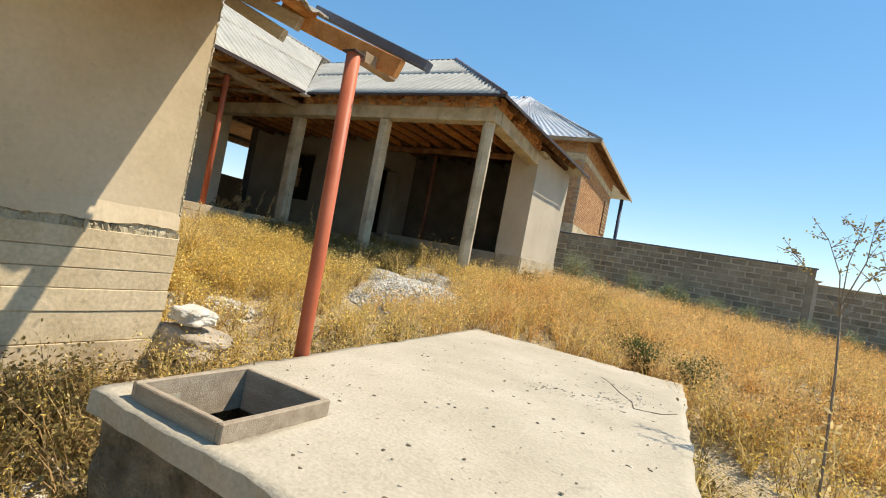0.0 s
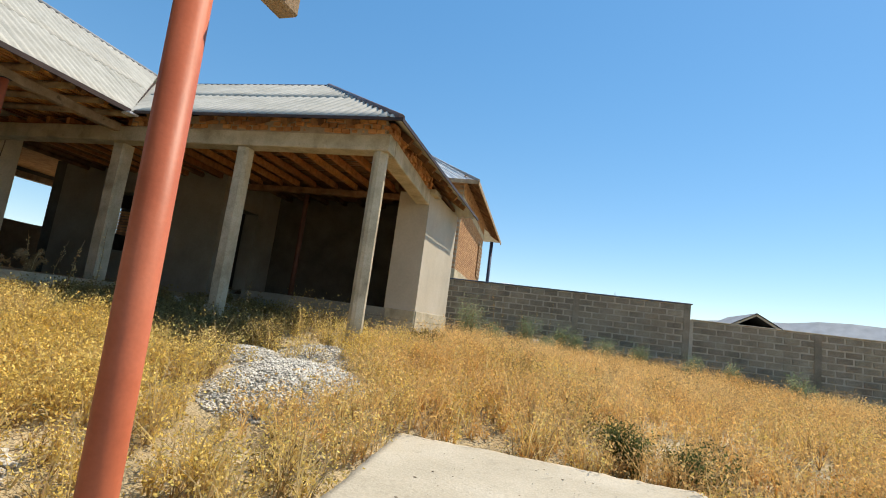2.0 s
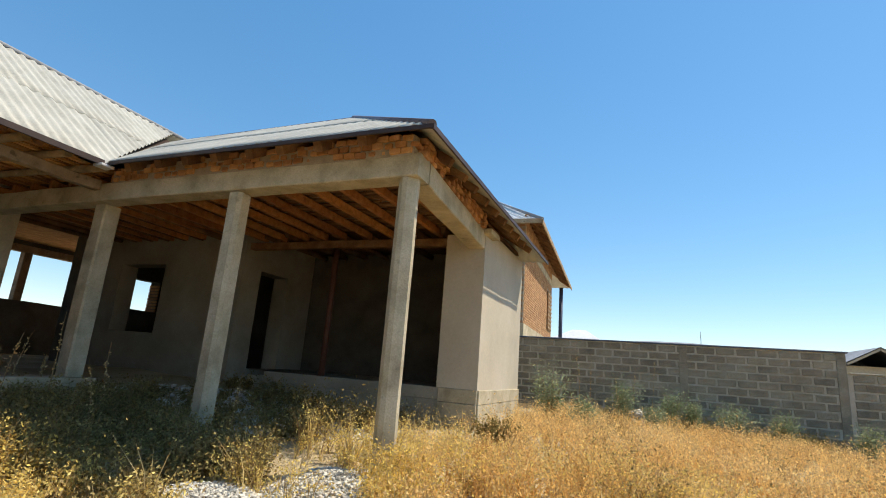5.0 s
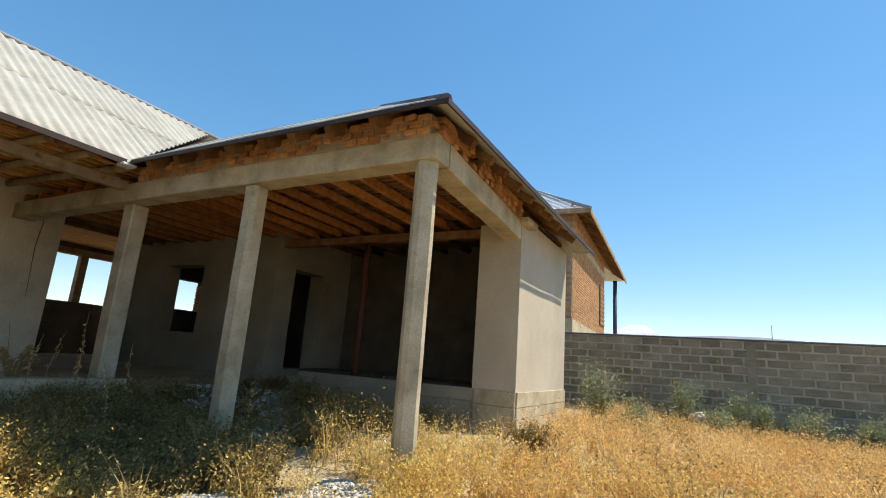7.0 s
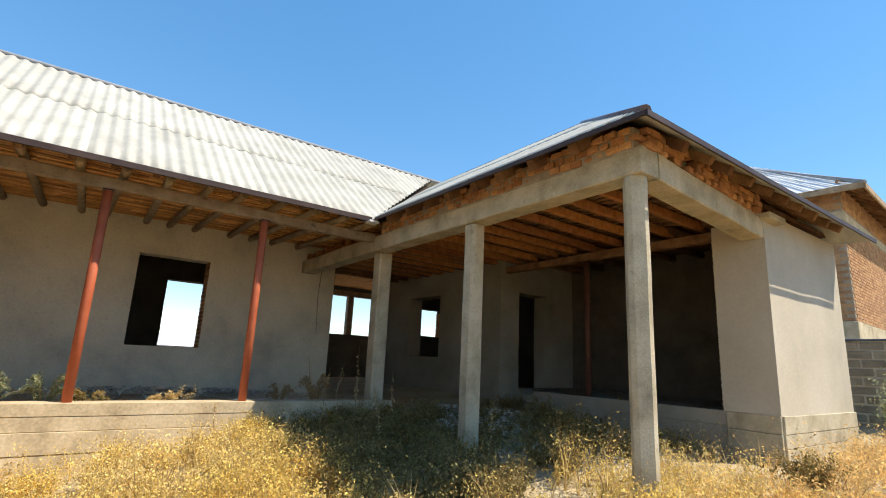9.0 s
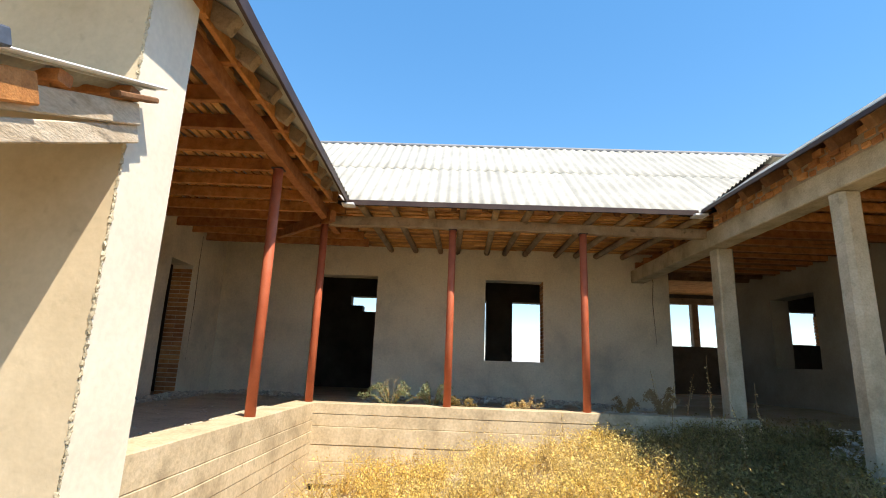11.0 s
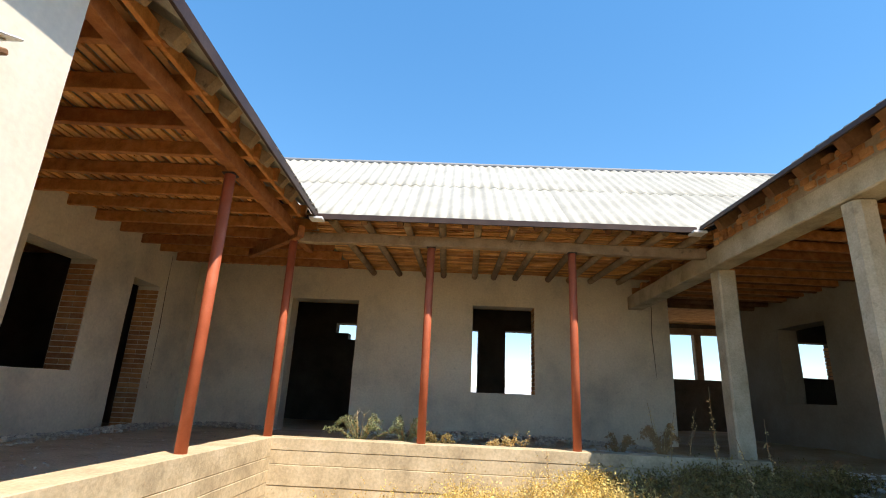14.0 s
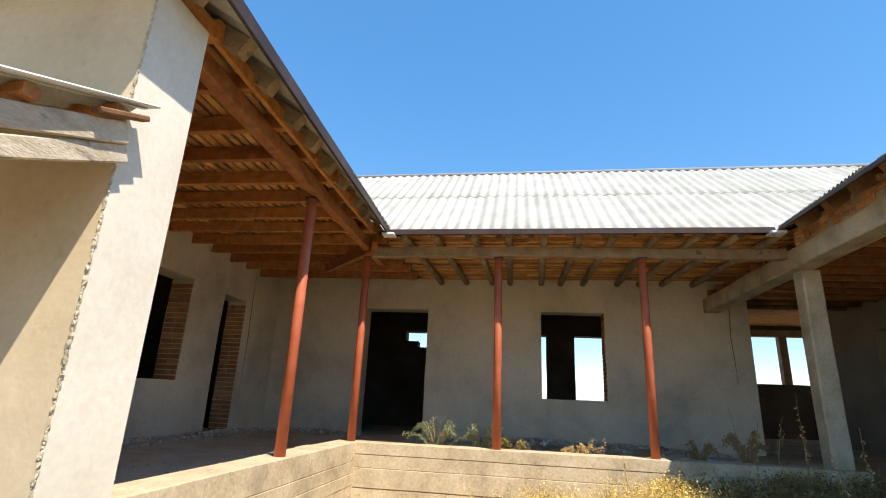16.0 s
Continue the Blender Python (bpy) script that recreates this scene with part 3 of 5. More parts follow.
frame_main = holder("veranda_timber", "weathered timber eave beam and log joists over main veranda", "roof timber")
part("beam", beam((-7.85, 2.3, 3.22), (-7.85, 7.62, 3.19), 0.11, 0.13, rough=0.02, seed=4.2, cuts=14), OLDWOOD, frame_main, "pale weathered eave beam")
for i in range(11):
    y = 2.85 + i * 0.46 + random.uniform(-0.04, 0.04)
    dx = random.uniform(-0.12, 0.12)
    part("joist", tube([(-10.95, y + dx, 3.49), (-9.2, y + dx * 0.5, 3.43), (-7.55, y, 3.36)], [0.055, 0.052, 0.05], 9), OLDWOOD, frame_main)

frame_car = holder("carport_timber", "brown sawn timber joists over the carport", "roof timber")
for i in range(17):
    x = -3.85 - i * 0.43
    part("joist", beam((x, 7.7, 3.32), (x + random.uniform(-0.05, 0.05), 10.72, 3.29), 0.07, 0.11, rough=0.012, seed=i * 2.3 + 40, cuts=6), WOOD, frame_car)
# porch beam in dark log colour to carry the shade it stands in
part("beam", beam((-7.95, 10.62, 3.13), (-3.9, 10.62, 3.12), 0.12, 0.12, rough=0.014, seed=51.0, cuts=8), LOG, frame_car)
for i in range(9):
    x = -8.2 - i * 0.45
    part("log", tube([(x, 8.3, 3.3), (x + 0.05, 10.5, 3.28)], [0.06, 0.055], 8), LOG, frame_car)
for i in range(8):
    x = -4.2 - i * 0.5
    part("log", tube([(x, 10.6, 3.33), (x + 0.03, 12.5, 3.33)], [0.06, 0.055], 8), LOG, frame_car)


def slats(name, along, a0, a1, c0, c1, z, label, pitch=0.115, seed=0, tilt=0.0, mat=SLAT):
    """A ceiling of rough slats with gaps; along 'x' or 'y', stacked across from c0 to c1."""
    rng = random.Random(seed)
    bm = bmesh.new()
    c = c0
    while c < c1:
        w = rng.uniform(0.045, 0.08)
        a = a0
        while a < a1:
            ln = min(rng.uniform(1.2, 3.0), a1 - a)
            dz = rng.uniform(-0.008, 0.008)
            s = rng.uniform(-0.015, 0.015)
            zz = z + tilt * (c - c0)
            if along == "x":
                add_box(bm, a, a + ln - 0.01, c + s, c + w + s, zz + dz, zz + 0.025 + dz)
            else:
                add_box(bm, c + s, c + w + s, a, a + ln - 0.01, zz + dz, zz + 0.025 + dz)
            a += ln
        c += w + rng.uniform(0.025, 0.06)
    return thing(name, bm, mat, label, "ceiling", kind="structure")


slats("ceiling_left_veranda", "x", -10.7, -3.0, -0.75, 2.36, 3.52, "gappy raw wooden slats above veranda joists", seed=1)
slats("ceiling_main_veranda", "y", 2.5, 8.3, -10.9, -7.62, 3.555, "gappy raw wooden slats above log joists", seed=2, tilt=-0.035)
# log colour replaces the slat colour here to paint in carport shade
slats("ceiling_carport", "x", -10.9, -3.5, 7.85, 10.7, 3.39, "wooden slats above carport joists, darkened for shade", seed=3, mat=LOG)
thing("ceiling_rooms", box(-15.2, -10.85, -6.0, 8.36, 3.6, 3.66), SLAT, "dark boarded ceiling over unlit rooms", "ceiling", kind="structure")
thing("ceiling_wing_room", box(-10.84, -3.3, -6.0, -0.76, 3.6, 3.66), SLAT, "dark boarded ceiling over unlit wing", "ceiling", kind="structure")
# recess ceiling likewise has its shade put into the colour
thing("ceiling_recess", box(-12.7, -3.5, 10.74, 13.2, 3.42, 3.48), LOG, "boarded ceiling over recessed porch, darkened for shade", "ceiling", kind="structure")
thing("ceiling_terrace", box(-15.2, -12.71, 10.74, 15.2, 3.42, 3.48), SLAT, "dark boarded ceiling over rear terrace", "ceiling", kind="structure")
thing("ceiling_passage", box(-15.2, -10.95, 8.37, 10.73, 3.42, 3.48), SLAT, "dark boarded ceiling over open passage", "ceiling", kind="structure")


# ---- roofs of corrugated fibre cement ----
def sheet(e0, u, up, s0, s1, t0, t1, lift, clips, seed):
    n = u.cross(up).normalized()
    if n.z < 0:
        n = -n
    bm = bmesh.new()
    pitch, amp = 0.15, 0.0145
    cols = max(2, int(round((s1 - s0) / pitch * 6)))
    rows = 4
    grid = {}
    for side in (0, 1):
        for j in range(rows + 1):
            f = j / rows
            t = t0 + (t1 - t0) * f
            for i in range(cols + 1):
                s = s0 + (s1 - s0) * i / cols
                h = amp * math.sin(2 * math.pi * s / pitch) + lift + 0.005 * (1 - f) + 0.001 * noise.noise((s * 0.7 + seed, t * 0.9, seed)) - 0.005 * side
                grid[side, j, i] = bm.verts.new(e0 + u * s + up * t + n * h)
    for side in (0, 1):
        for j in range(rows):
            for i in range(cols):
                q = [grid[side, j, i], grid[side, j, i + 1], grid[side, j + 1, i + 1], grid[side, j + 1, i]]
                f = bm.faces.new(q if side == 0 else q[::-1])
                f.smooth = True
    for i in range(cols):
        bm.faces.new([grid[0, 0, i], grid[1, 0, i], grid[1, 0, i + 1], grid[0, 0, i + 1]])
    for co, no in clips:
        bmesh.ops.bisect_plane(bm, geom=bm.verts[:] + bm.edges[:] + bm.faces[:], plane_co=co, plane_no=no, clear_outer=True)
    if not bm.faces:
        bm.free()
        return None
    return bm


def roof_plane(parent, e0, e1, top, clips, width=0.98, length=1.7, seed=0.0):
    """Sheets from the eave e0-e1 up to the ridge through top."""
    e0, e1, top = Vector(e0), Vector(e1), Vector(top)
    u = (e1 - e0).normalized()
    up = (top - e0) - u * (top - e0).dot(u)
    run = up.length
    up.normalize()
    span = (e1 - e0).length
    rows = max(1, round(run / length))
    cl = [(Vector(c), Vector(n)) for c, n in clips]
    k = 0
    for j in range(rows):
        s, i = -0.17 * j, 0
        while s < span - 0.05:
            s1 = min(s + width, span)
            bm = sheet(e0, u, up, max(s, 0.0), min(s1 + 0.06, span), run * j / rows, min(run * (j + 1) / rows + 0.09, run), 0.004 * (i % 2), cl, seed + k * 0.37)
            if bm:
                part("roof_sheet", bm, SLATE, parent)
            s, i, k = s1, i + 1, k + 1


RZ = 5.37
XR, YR = -10.0, 10.1
YE = 13.0
roof_main = holder("roof_main", "weathered pale corrugated fibre cement roof over main block", "roof", kind="structure")
roof_plane(roof_main, (-7.3, -3.0, 3.33), (-7.3, 11.0, 3.33), (XR, -3.0, RZ), [((-7.3, 7.3, 0), (2.8, 2.7, 0)), ((-7.3, 2.72, 0), (2.7, -2.7, 0))], seed=1.0)
roof_plane(roof_main, (-15.6, 11.0, 3.4), (-15.6, -7.0, 3.4), (XR, 11.0, RZ), [], width=2.5, length=2.5, seed=90.0)
roof_gar = holder("roof_carport", "pale corrugated fibre cement hipped roof over carport wing", "roof", kind="structure")
roof_plane(roof_gar, (-12.5, 7.3, 3.33), (-2.98, 7.3, 3.33), (-12.5, YR, RZ - 0.175), [((-7.3, 7.3, 0), (-2.8, -2.7, 0)), ((-2.98, 7.3, 0), (2.8, 2.75, 0))], seed=30.0)
roof_plane(roof_gar, (-2.98, 7.3, 3.33), (-2.98, YE, 3.33), (-5.75, 7.3, RZ - 0.175), [((-2.98, 7.3, 0), (-2.8, -2.75, 0)), ((-2.98, YE, 0), (-2.85, 2.75, 0))], seed=50.0)
roof_plane(roof_gar, (-2.98, YE, 3.33), (-13.5, YE, 3.33), (-2.98, YR, RZ - 0.175), [((-2.98, YE, 0), (2.85, -2.75, 0))], seed=60.0)
roof_left = holder("roof_left_wing", "corrugated fibre cement hipped roof over left wing", "roof", kind="structure")
roof_plane(roof_left, (-2.65, 2.84, 3.38), (-11.0, 2.7, 3.35), (-2.65, 0.0, RZ), [((-7.3, 2.72, 0), (-2.7, 2.7, 0)), ((-2.65, 2.84, 0), (2.8, -2.8, 0))], seed=70.0)
roof_plane(roof_left, (-2.65, -6.4, 3.38), (-2.65, 2.84, 3.38), (-5.4, -6.4, RZ), [((-2.65, 2.84, 0), (-2.8, 2.8, 0))], seed=80.0)
roof_plane(roof_left, (-11.0, -6.4, 3.38), (-2.65, -6.4, 3.38), (-11.0, 0.0, RZ), [], width=2.0, length=2.0, seed=85.0)
part("ridge_cap", tube([(XR, -5.0, RZ + 0.01), (XR, YR + 0.3, RZ + 0.01)], [0.035, 0.035], 8), FARGREY, roof_main, "grey rolled ridge cap")
part("ridge_cap", tube([(XR, YR, RZ - 0.175), (-5.75, YR, RZ - 0.175)], [0.02, 0.02], 8), HIPMETAL, roof_gar, "grey rolled ridge cap")
part("hip_cap", tube([(-5.75, YR, RZ - 0.175), (-2.98, 7.3, 3.335)], [0.045, 0.045], 8), HIPMETAL, roof_gar, "purplish brown rolled hip cap")


def eave_trim(p, q, w, h, label="dark brown metal fascia along eave"):
    return thing("eave_trim", beam(p, q, w, h, rough=0.004, cuts=10, bevel=0.003), DARKMETAL, label, "fascia", kind="structure")


eave_trim((-7.28, 2.75, 3.315), (-7.28, 7.27, 3.315), 0.025, 0.07)
eave_trim((-7.2, 7.285, 3.31), (-2.97, 7.285, 3.31), 0.02, 0.045)
eave_trim((-2.96, 7.28, 3.305), (-2.96, YE, 3.305), 0.02, 0.055)
eave_trim((-2.65, 2.87, 3.37), (-7.3, 2.74, 3.34), 0.025, 0.1)
thing("valley_flashing", box(-7.36, -7.2, 7.2, 7.36, 3.26, 3.29, bevel=0.004), WHITESHEET, "bent shiny metal flashing at roof valley", "flashing")
thing("valley_flashing", box(-7.34, -7.2, 2.68, 2.84, 3.26, 3.29, bevel=0.004), WHITESHEET, "bent shiny metal flashing at roof valley", "flashing")


def tails(name, p, q, inward, rise, count, mat, label, seed, size=0.1):
    """Rafter tails in a row along an eave."""
    ob = holder(name, label, "rafters")
    rng = random.Random(seed)
    p, q, inward = Vector(p), Vector(q), Vector(inward)
    for i in range(count):
        a = p.lerp(q, (i + 0.5 + rng.uniform(-0.1, 0.1)) / count)
        b = a + inward + Vector((0, 0, rise))
        part("rafter_tail", beam(a, b, size * 0.75, size * rng.uniform(0.8, 1.05), rough=0.014, seed=seed + i * 3.3), mat, ob)
    return ob


tails("rafter_tails", (-7.3, 7.42, 3.31), (-3.55, 7.42, 3.31), (0, 0.75, 0), 0.47, 8, LOG, "brown rafter tails resting on brick courses", 11, 0.13)
tails("rafter_tails", (-3.1, 7.9, 3.32), (-3.1, 12.3, 3.32), (-0.75, 0, 0), 0.48, 10, LOG, "dark rafter tails beneath the hip eave", 12)
tails("rafter_tails", (-7.42, 3.1, 3.32), (-7.42, 6.9, 3.32), (-1.0, 0, 0), 0.7, 9, LOG, "brown rafter tails above the eave beam", 13)
tails("rafter_tails", (-3.2, 2.72, 3.36), (-7.0, 2.62, 3.35), (0, -1.0, 0), 0.66, 9, OLDWOOD, "greyed rafter tails beneath corrugated eave", 14, 0.125)

# folded strip added under each valley to keep sun from leaking through
def valley_light_seal(p, q, w):
    p, q = Vector(p), Vector(q)
    side = (q - p).cross(Vector((0, 0, 1))).normalized() * w
    bm = bmesh.new()
    a, b2, c2, d2 = (bm.verts.new(v) for v in (p - side + Vector((0, 0, 0.08)), p + side + Vector((0, 0, 0.08)), q + side + Vector((0, 0, 0.08)), q - side + Vector((0, 0, 0.08))))
    m1, m2 = bm.verts.new(p), bm.verts.new(q)
    bm.faces.new((a, m1, m2, d2))
    bm.faces.new((m1, b2, c2, m2))
    return thing("valley_light_seal", bm, DARKMETAL, "added dark metal strip closing light gap between roofs", "gutter", kind="structure")


valley_light_seal((-7.34, 7.34, 3.27), (-10.0, 10.1, RZ - 0.175), 0.3)
valley_light_seal((-7.34, 2.68, 3.27), (-10.0, 0.0, RZ - 0.175), 0.3)

# dark sheets added to stand for the shade between rafter tails
thing("eave_shade_sheet", box(-7.7, -3.6, 7.9, 7.93, 3.22, 3.72), SHADEDARK, "added dark sheet for the shade behind rafter tails", "boarding", kind="structure")
thing("eave_shade_sheet", box(-3.72, -3.69, 7.95, 12.4, 3.24, 3.78), SHADEDARK, "added dark sheet for the shade behind hip rafters", "boarding", kind="structure")

# ---- small canopy by the wing end ----
canopy = holder("porch_canopy", "small lean-to canopy with weathered rafters and sheet edge", "canopy")
CZ = lambda x: 2.53 - 0.41 * (x + 3.2)
part("rafter", beam((-2.6, 2.67, CZ(-2.6) - 0.1), (-1.47, 2.68, CZ(-1.47) - 0.085), 0.045, 0.115, rough=0.008, seed=21.0), WOOD, canopy, "stained brown rafter")
part("wall_rafter", beam((-3.15, 2.66, CZ(-3.15) - 0.13), (-2.35, 2.63, CZ(-2.35) - 0.13), 0.045, 0.1, rough=0.01, seed=24.0), LIMEWOOD, canopy, "lime-splashed pale rafter")
part("packing_block", beam((-3.2, 2.7, CZ(-3.2) - 0.05), (-2.95, 2.7, CZ(-2.95) - 0.055), 0.05, 0.026, rough=0.004, seed=26.0), LOG, canopy, "brown packing block")
part("lower_rafter", beam((-3.19, 2.64, 2.3), (-2.5, 2.64, 1.985), 0.045, 0.085, rough=0.008, seed=22.0), LIMEWOOD, canopy, "stained pale lower rafter")
for k, x in enumerate((-3.08, -2.7, -2.3)):
    part("purlin", beam((x, 2.69, CZ(x) - 0.035), (x, -2.4, CZ(x) - 0.035), 0.07, 0.05, rough=0.006, seed=23.0 + k), WOOD, canopy)
part("header", beam((-1.66, 2.855, 1.77), (-1.68, 2.56, 1.77), 0.075, 0.07, rough=0.006, seed=28.0), OLDWOOD, canopy, "pale sawn header beam on post")


def box_tilted(x0, x1, y0, y1):
    bm = bmesh.new()
    for v in add_box(bm, x0, x1, y0, y1, -0.02, -0.012):
        v.co.z += CZ(v.co.x)
    return bm


bm = bmesh.new()
prev = None
for i in range(181):
    y = 2.7 - i * 0.028
    h = 0.018 * math.sin(i * 2 * math.pi * 0.028 / 0.15)
    cur = [bm.verts.new((x, y, CZ(x) + h + d)) for x, d in ((-3.2, 0.0), (-2.2, 0.0), (-2.2, 0.008), (-3.2, 0.008))]
    if prev:
        for a in range(4):
            bm.faces.new((prev[a], prev[(a + 1) % 4], cur[(a + 1) % 4], cur[a]))
    else:
        bm.faces.new(cur)
    prev = cur
bm.faces.new(prev[::-1])
bmesh.ops.recalc_face_normals(bm, faces=bm.faces[:])
part("roof_sheet", bm, SLATE, canopy, "pale corrugated sheet")
# unseen sheet, added only to continue the canopy shadow down the gable wall
part("outer_sheet", box_tilted(-2.25, -1.7, -2.4, 2.0), SLATE, canopy, "unseen sheet added to cast canopy shadow")
part("edge_flashing", beam((-3.23, 2.69, CZ(-3.23) + 0.016), (-2.2, 2.69, CZ(-2.2) + 0.016), 0.1, 0.012, cuts=6), WHITESHEET, canopy, "bright sheet metal edge")
part("fascia", beam((-2.35, 2.77, CZ(-2.35) + 0.035), (-1.36, 2.82, CZ(-1.36) + 0.035), 0.07, 0.06, cuts=6), BLUEMETAL, canopy, "blue-grey bent metal fascia")

# ---- slab with hatch ----
TOP = -0.045
CORN = [Vector((-1.505, 1.31, 0)), Vector((0.572, 1.29, 0)), Vector((0.255, 5.29, 0)), Vector((-1.84, 5.36, 0))]
CRACK = ((-0.31, 4.52), (-0.23, 4.41), (-0.1, 4.12), (0.02, 3.91), (0.06, 3.72), (0.13, 3.75), (0.22, 3.8), (0.3, 3.95))
HOLE = (-1.335, -0.885, 1.395, 1.85)


def build_slab():
    n, k = 44, 84
    bm = bmesh.new()
    def at(i, j, z):
        a, b = i / n, j / k
        p = CORN[0] * (1 - a) * (1 - b) + CORN[1] * a * (1 - b) + CORN[2] * a * b + CORN[3] * (1 - a) * b
        edge = i in (0, n) or j in (0, k)
        wob = noise.noise_vector(Vector((p.x * 5, p.y * 5, z * 6))) * (0.022 if edge else 0.0)
        dz = 0.006 * noise.noise((p.x * 2.2, p.y * 2.2, 0)) + 0.003 * noise.noise((p.x * 14, p.y * 14, 0)) - (0.012 * abs(noise.noise((p.x * 9, p.y * 9, 2))) if edge else 0)
        return Vector((p.x + wob.x, p.y + wob.y, TOP + z + (dz if z > -0.05 else 0)))
    inside = lambda p: HOLE[0] - 0.012 < p.x < HOLE[1] + 0.012 and HOLE[2] - 0.012 < p.y < HOLE[3] + 0.012
    cell = lambda i, j: 0 <= i < n and 0 <= j < k and not inside((at(i, j, 0) + at(i + 1, j + 1, 0)) / 2)
    memo = {}
    def v(i, j, z):
        if (i, j, z) not in memo:
            memo[i, j, z] = bm.verts.new(at(i, j, z))
        return memo[i, j, z]
    for i in range(n):
        for j in range(k):
            if not cell(i, j):
                continue
            for z in (0.0, -0.085):
                f = bm.faces.new([v(i, j, z), v(i + 1, j, z), v(i + 1, j + 1, z), v(i, j + 1, z)])
                f.smooth = z == 0.0
            for ii, jj, (p, q), (r, s) in ((i - 1, j, (i, j), (i, j + 1)), (i + 1, j, (i + 1, j), (i + 1, j + 1)), (i, j - 1, (i, j), (i + 1, j)), (i, j + 1, (i, j + 1), (i + 1, j + 1))):
                if not cell(ii, jj):
                    bm.faces.new([v(p, q, 0.0), v(r, s, 0.0), v(r, s, -0.085), v(p, q, -0.085)])
    bmesh.ops.recalc_face_normals(bm, faces=bm.faces[:])
    ob = thing("concrete_slab", bm, SLAB, "pale pitted concrete tank cover slab with cracks", "slab", kind="structure")
    # rubble-faced body under the cover, open at the hatch
    body = bmesh.new()
    for x0, x1, y0, y1 in ((-1.47, -1.43, 1.35, 5.2), (-1.43, 0.45, 1.33, 1.35), (-1.43, 0.18, 1.95, 5.2), (-0.79, 0.47, 1.35, 1.95)):
        b = box(x0, x1, y0, y1, -1.3, TOP - 0.08)
        bmesh.ops.subdivide_edges(b, edges=b.edges[:], cuts=9, use_grid_fill=True)
        for q in b.verts:
            q.co += noise.noise_vector(q.co * 6) * 0.04 + noise.noise_vector(q.co * 17) * 0.015
        merge(body, b)
    part("rubble_base", body, RUBBLE, ob, "earthy rubble concrete base")
    for pts, w in ((CRACK, 0.004), (((-0.3, 3.55), (-0.12, 3.5), (0.02, 3.56)), 0.003)):
        part("crack", tube([(x, y, TOP - 0.001) for x, y in pts], [w] * len(pts), 5), RUBBLE, ob, "dark wandering crack")
    return ob


build_slab()
rng = random.Random(8)
bm = bmesh.new()
for _ in range(300):
    x, y = rng.uniform(-1.5, 0.3), rng.uniform(1.4, 5.1)
    if rng.random() < 0.5:
        x, y = rng.gauss(-0.05, 0.12), rng.gauss(3.85, 0.25)
    if x > 0.25 or HOLE[0] - 0.08 < x < HOLE[1] + 0.08 and y < HOLE[3] + 0.08 or x < -1.505 - (y - 1.3) * 0.083 + 0.06:
        continue
    b = bmesh.new()
    bmesh.ops.create_icosphere(b, subdivisions=1, radius=rng.choice((0.002, 0.003, 0.003, 0.004, 0.007)))
    for q in b.verts:
        q.co = Vector((q.co.x * rng.uniform(0.7, 1.6), q.co.y, q.co.z * 0.6)) + Vector((x, y, TOP + 0.003))
    merge(bm, b)
thing("slab_grit", bm, STONE, "scattered loose grit on concrete slab", "grit", kind="stuff")

bm = bmesh.new()
for k in range(330):
    x, y = rng.uniform(-1.45, 0.35), rng.uniform(1.45, 5.1)
    if k < 110:
        x = rng.uniform(-0.55, 0.0)
        y = 3.53 + (x + 0.52) * 0.4 + rng.gauss(0, 0.06)
    if HOLE[0] - 0.08 < x < HOLE[1] + 0.08 and y < HOLE[3] + 0.08:
        continue
    b = bmesh.new()
    bmesh.ops.create_icosphere(b, subdivisions=1, radius=rng.choice((0.003, 0.003, 0.004, 0.005, 0.009)))
    for q in b.verts:
        q.co = Vector((q.co.x * rng.uniform(0.6, 1.7), q.co.y * rng.uniform(0.7, 1.2), q.co.z * 0.22)) + Vector((x, y, TOP + 0.003))
    merge(bm, b)
thing("slab_crumbs", bm, RUBBLE, "dark crumbs and pits dotted over slab", "grit", kind="stuff")

hatch = holder("hatch_frame", "weathered wooden board frame round tank opening", "hatch", (-1.11, 1.62, TOP))
for x0, x1, y0, y1 in ((-1.362, -1.335, 1.368, 1.878), (-0.885, -0.858, 1.368, 1.878), (-1.333, -0.887, 1.368, 1.395), (-1.333, -0.887, 1.85, 1.877)):
    part("board", box(x0, x1, y0, y1, TOP - 0.12, TOP + 0.065, bevel=0.004, cuts=2, rough=0.006), HATCHWOOD, hatch)


# ---- neighbour's brick house ----
NB = Matrix.Translation((-4.5, 17.7, -0.13)) @ Matrix.Rotation(radians(3.6), 4, "Z")


def turned(bm, m):
    bmesh.ops.transform(bm, matrix=m, verts=bm.verts[:])
    return bm


nb = holder("brick_house", "unfinished buff brick neighbour house behind block wall", "house")
nb_wall = part("wall", turned(box(-8.0, 0.0, 0.0, 7.2, 0.0, 5.95), NB), MORTAR, nb, "unplastered brick wall with mortar joints")
part("base", turned(box(-8.05, 0.04, -0.04, 7.24, 0.0, 2.75, bevel=0.01), NB), CONCRETE, nb, "grey concrete base course")
part("lintel_band", turned(box(-8.02, 0.015, -0.015, 7.2, 5.05, 5.25), NB), CONCRETE, nb, "grey concrete band")
part("window_shutter", turned(box(0.01, 0.05, 5.6, 6.8, 3.1, 4.6, bevel=0.01), NB), LOG, nb, "boarded window opening")
for k in range(9):
    part("window_lath", turned(box(0.05, 0.07, 5.6, 6.8, 3.16 + k * 0.165, 3.22 + k * 0.165), NB), OLDWOOD, nb)
bm = bmesh.new()
ex0, ex1, ey0, ey1, ez, rz = -9.0, 0.55, -0.6, 10.9, 5.62, 8.7
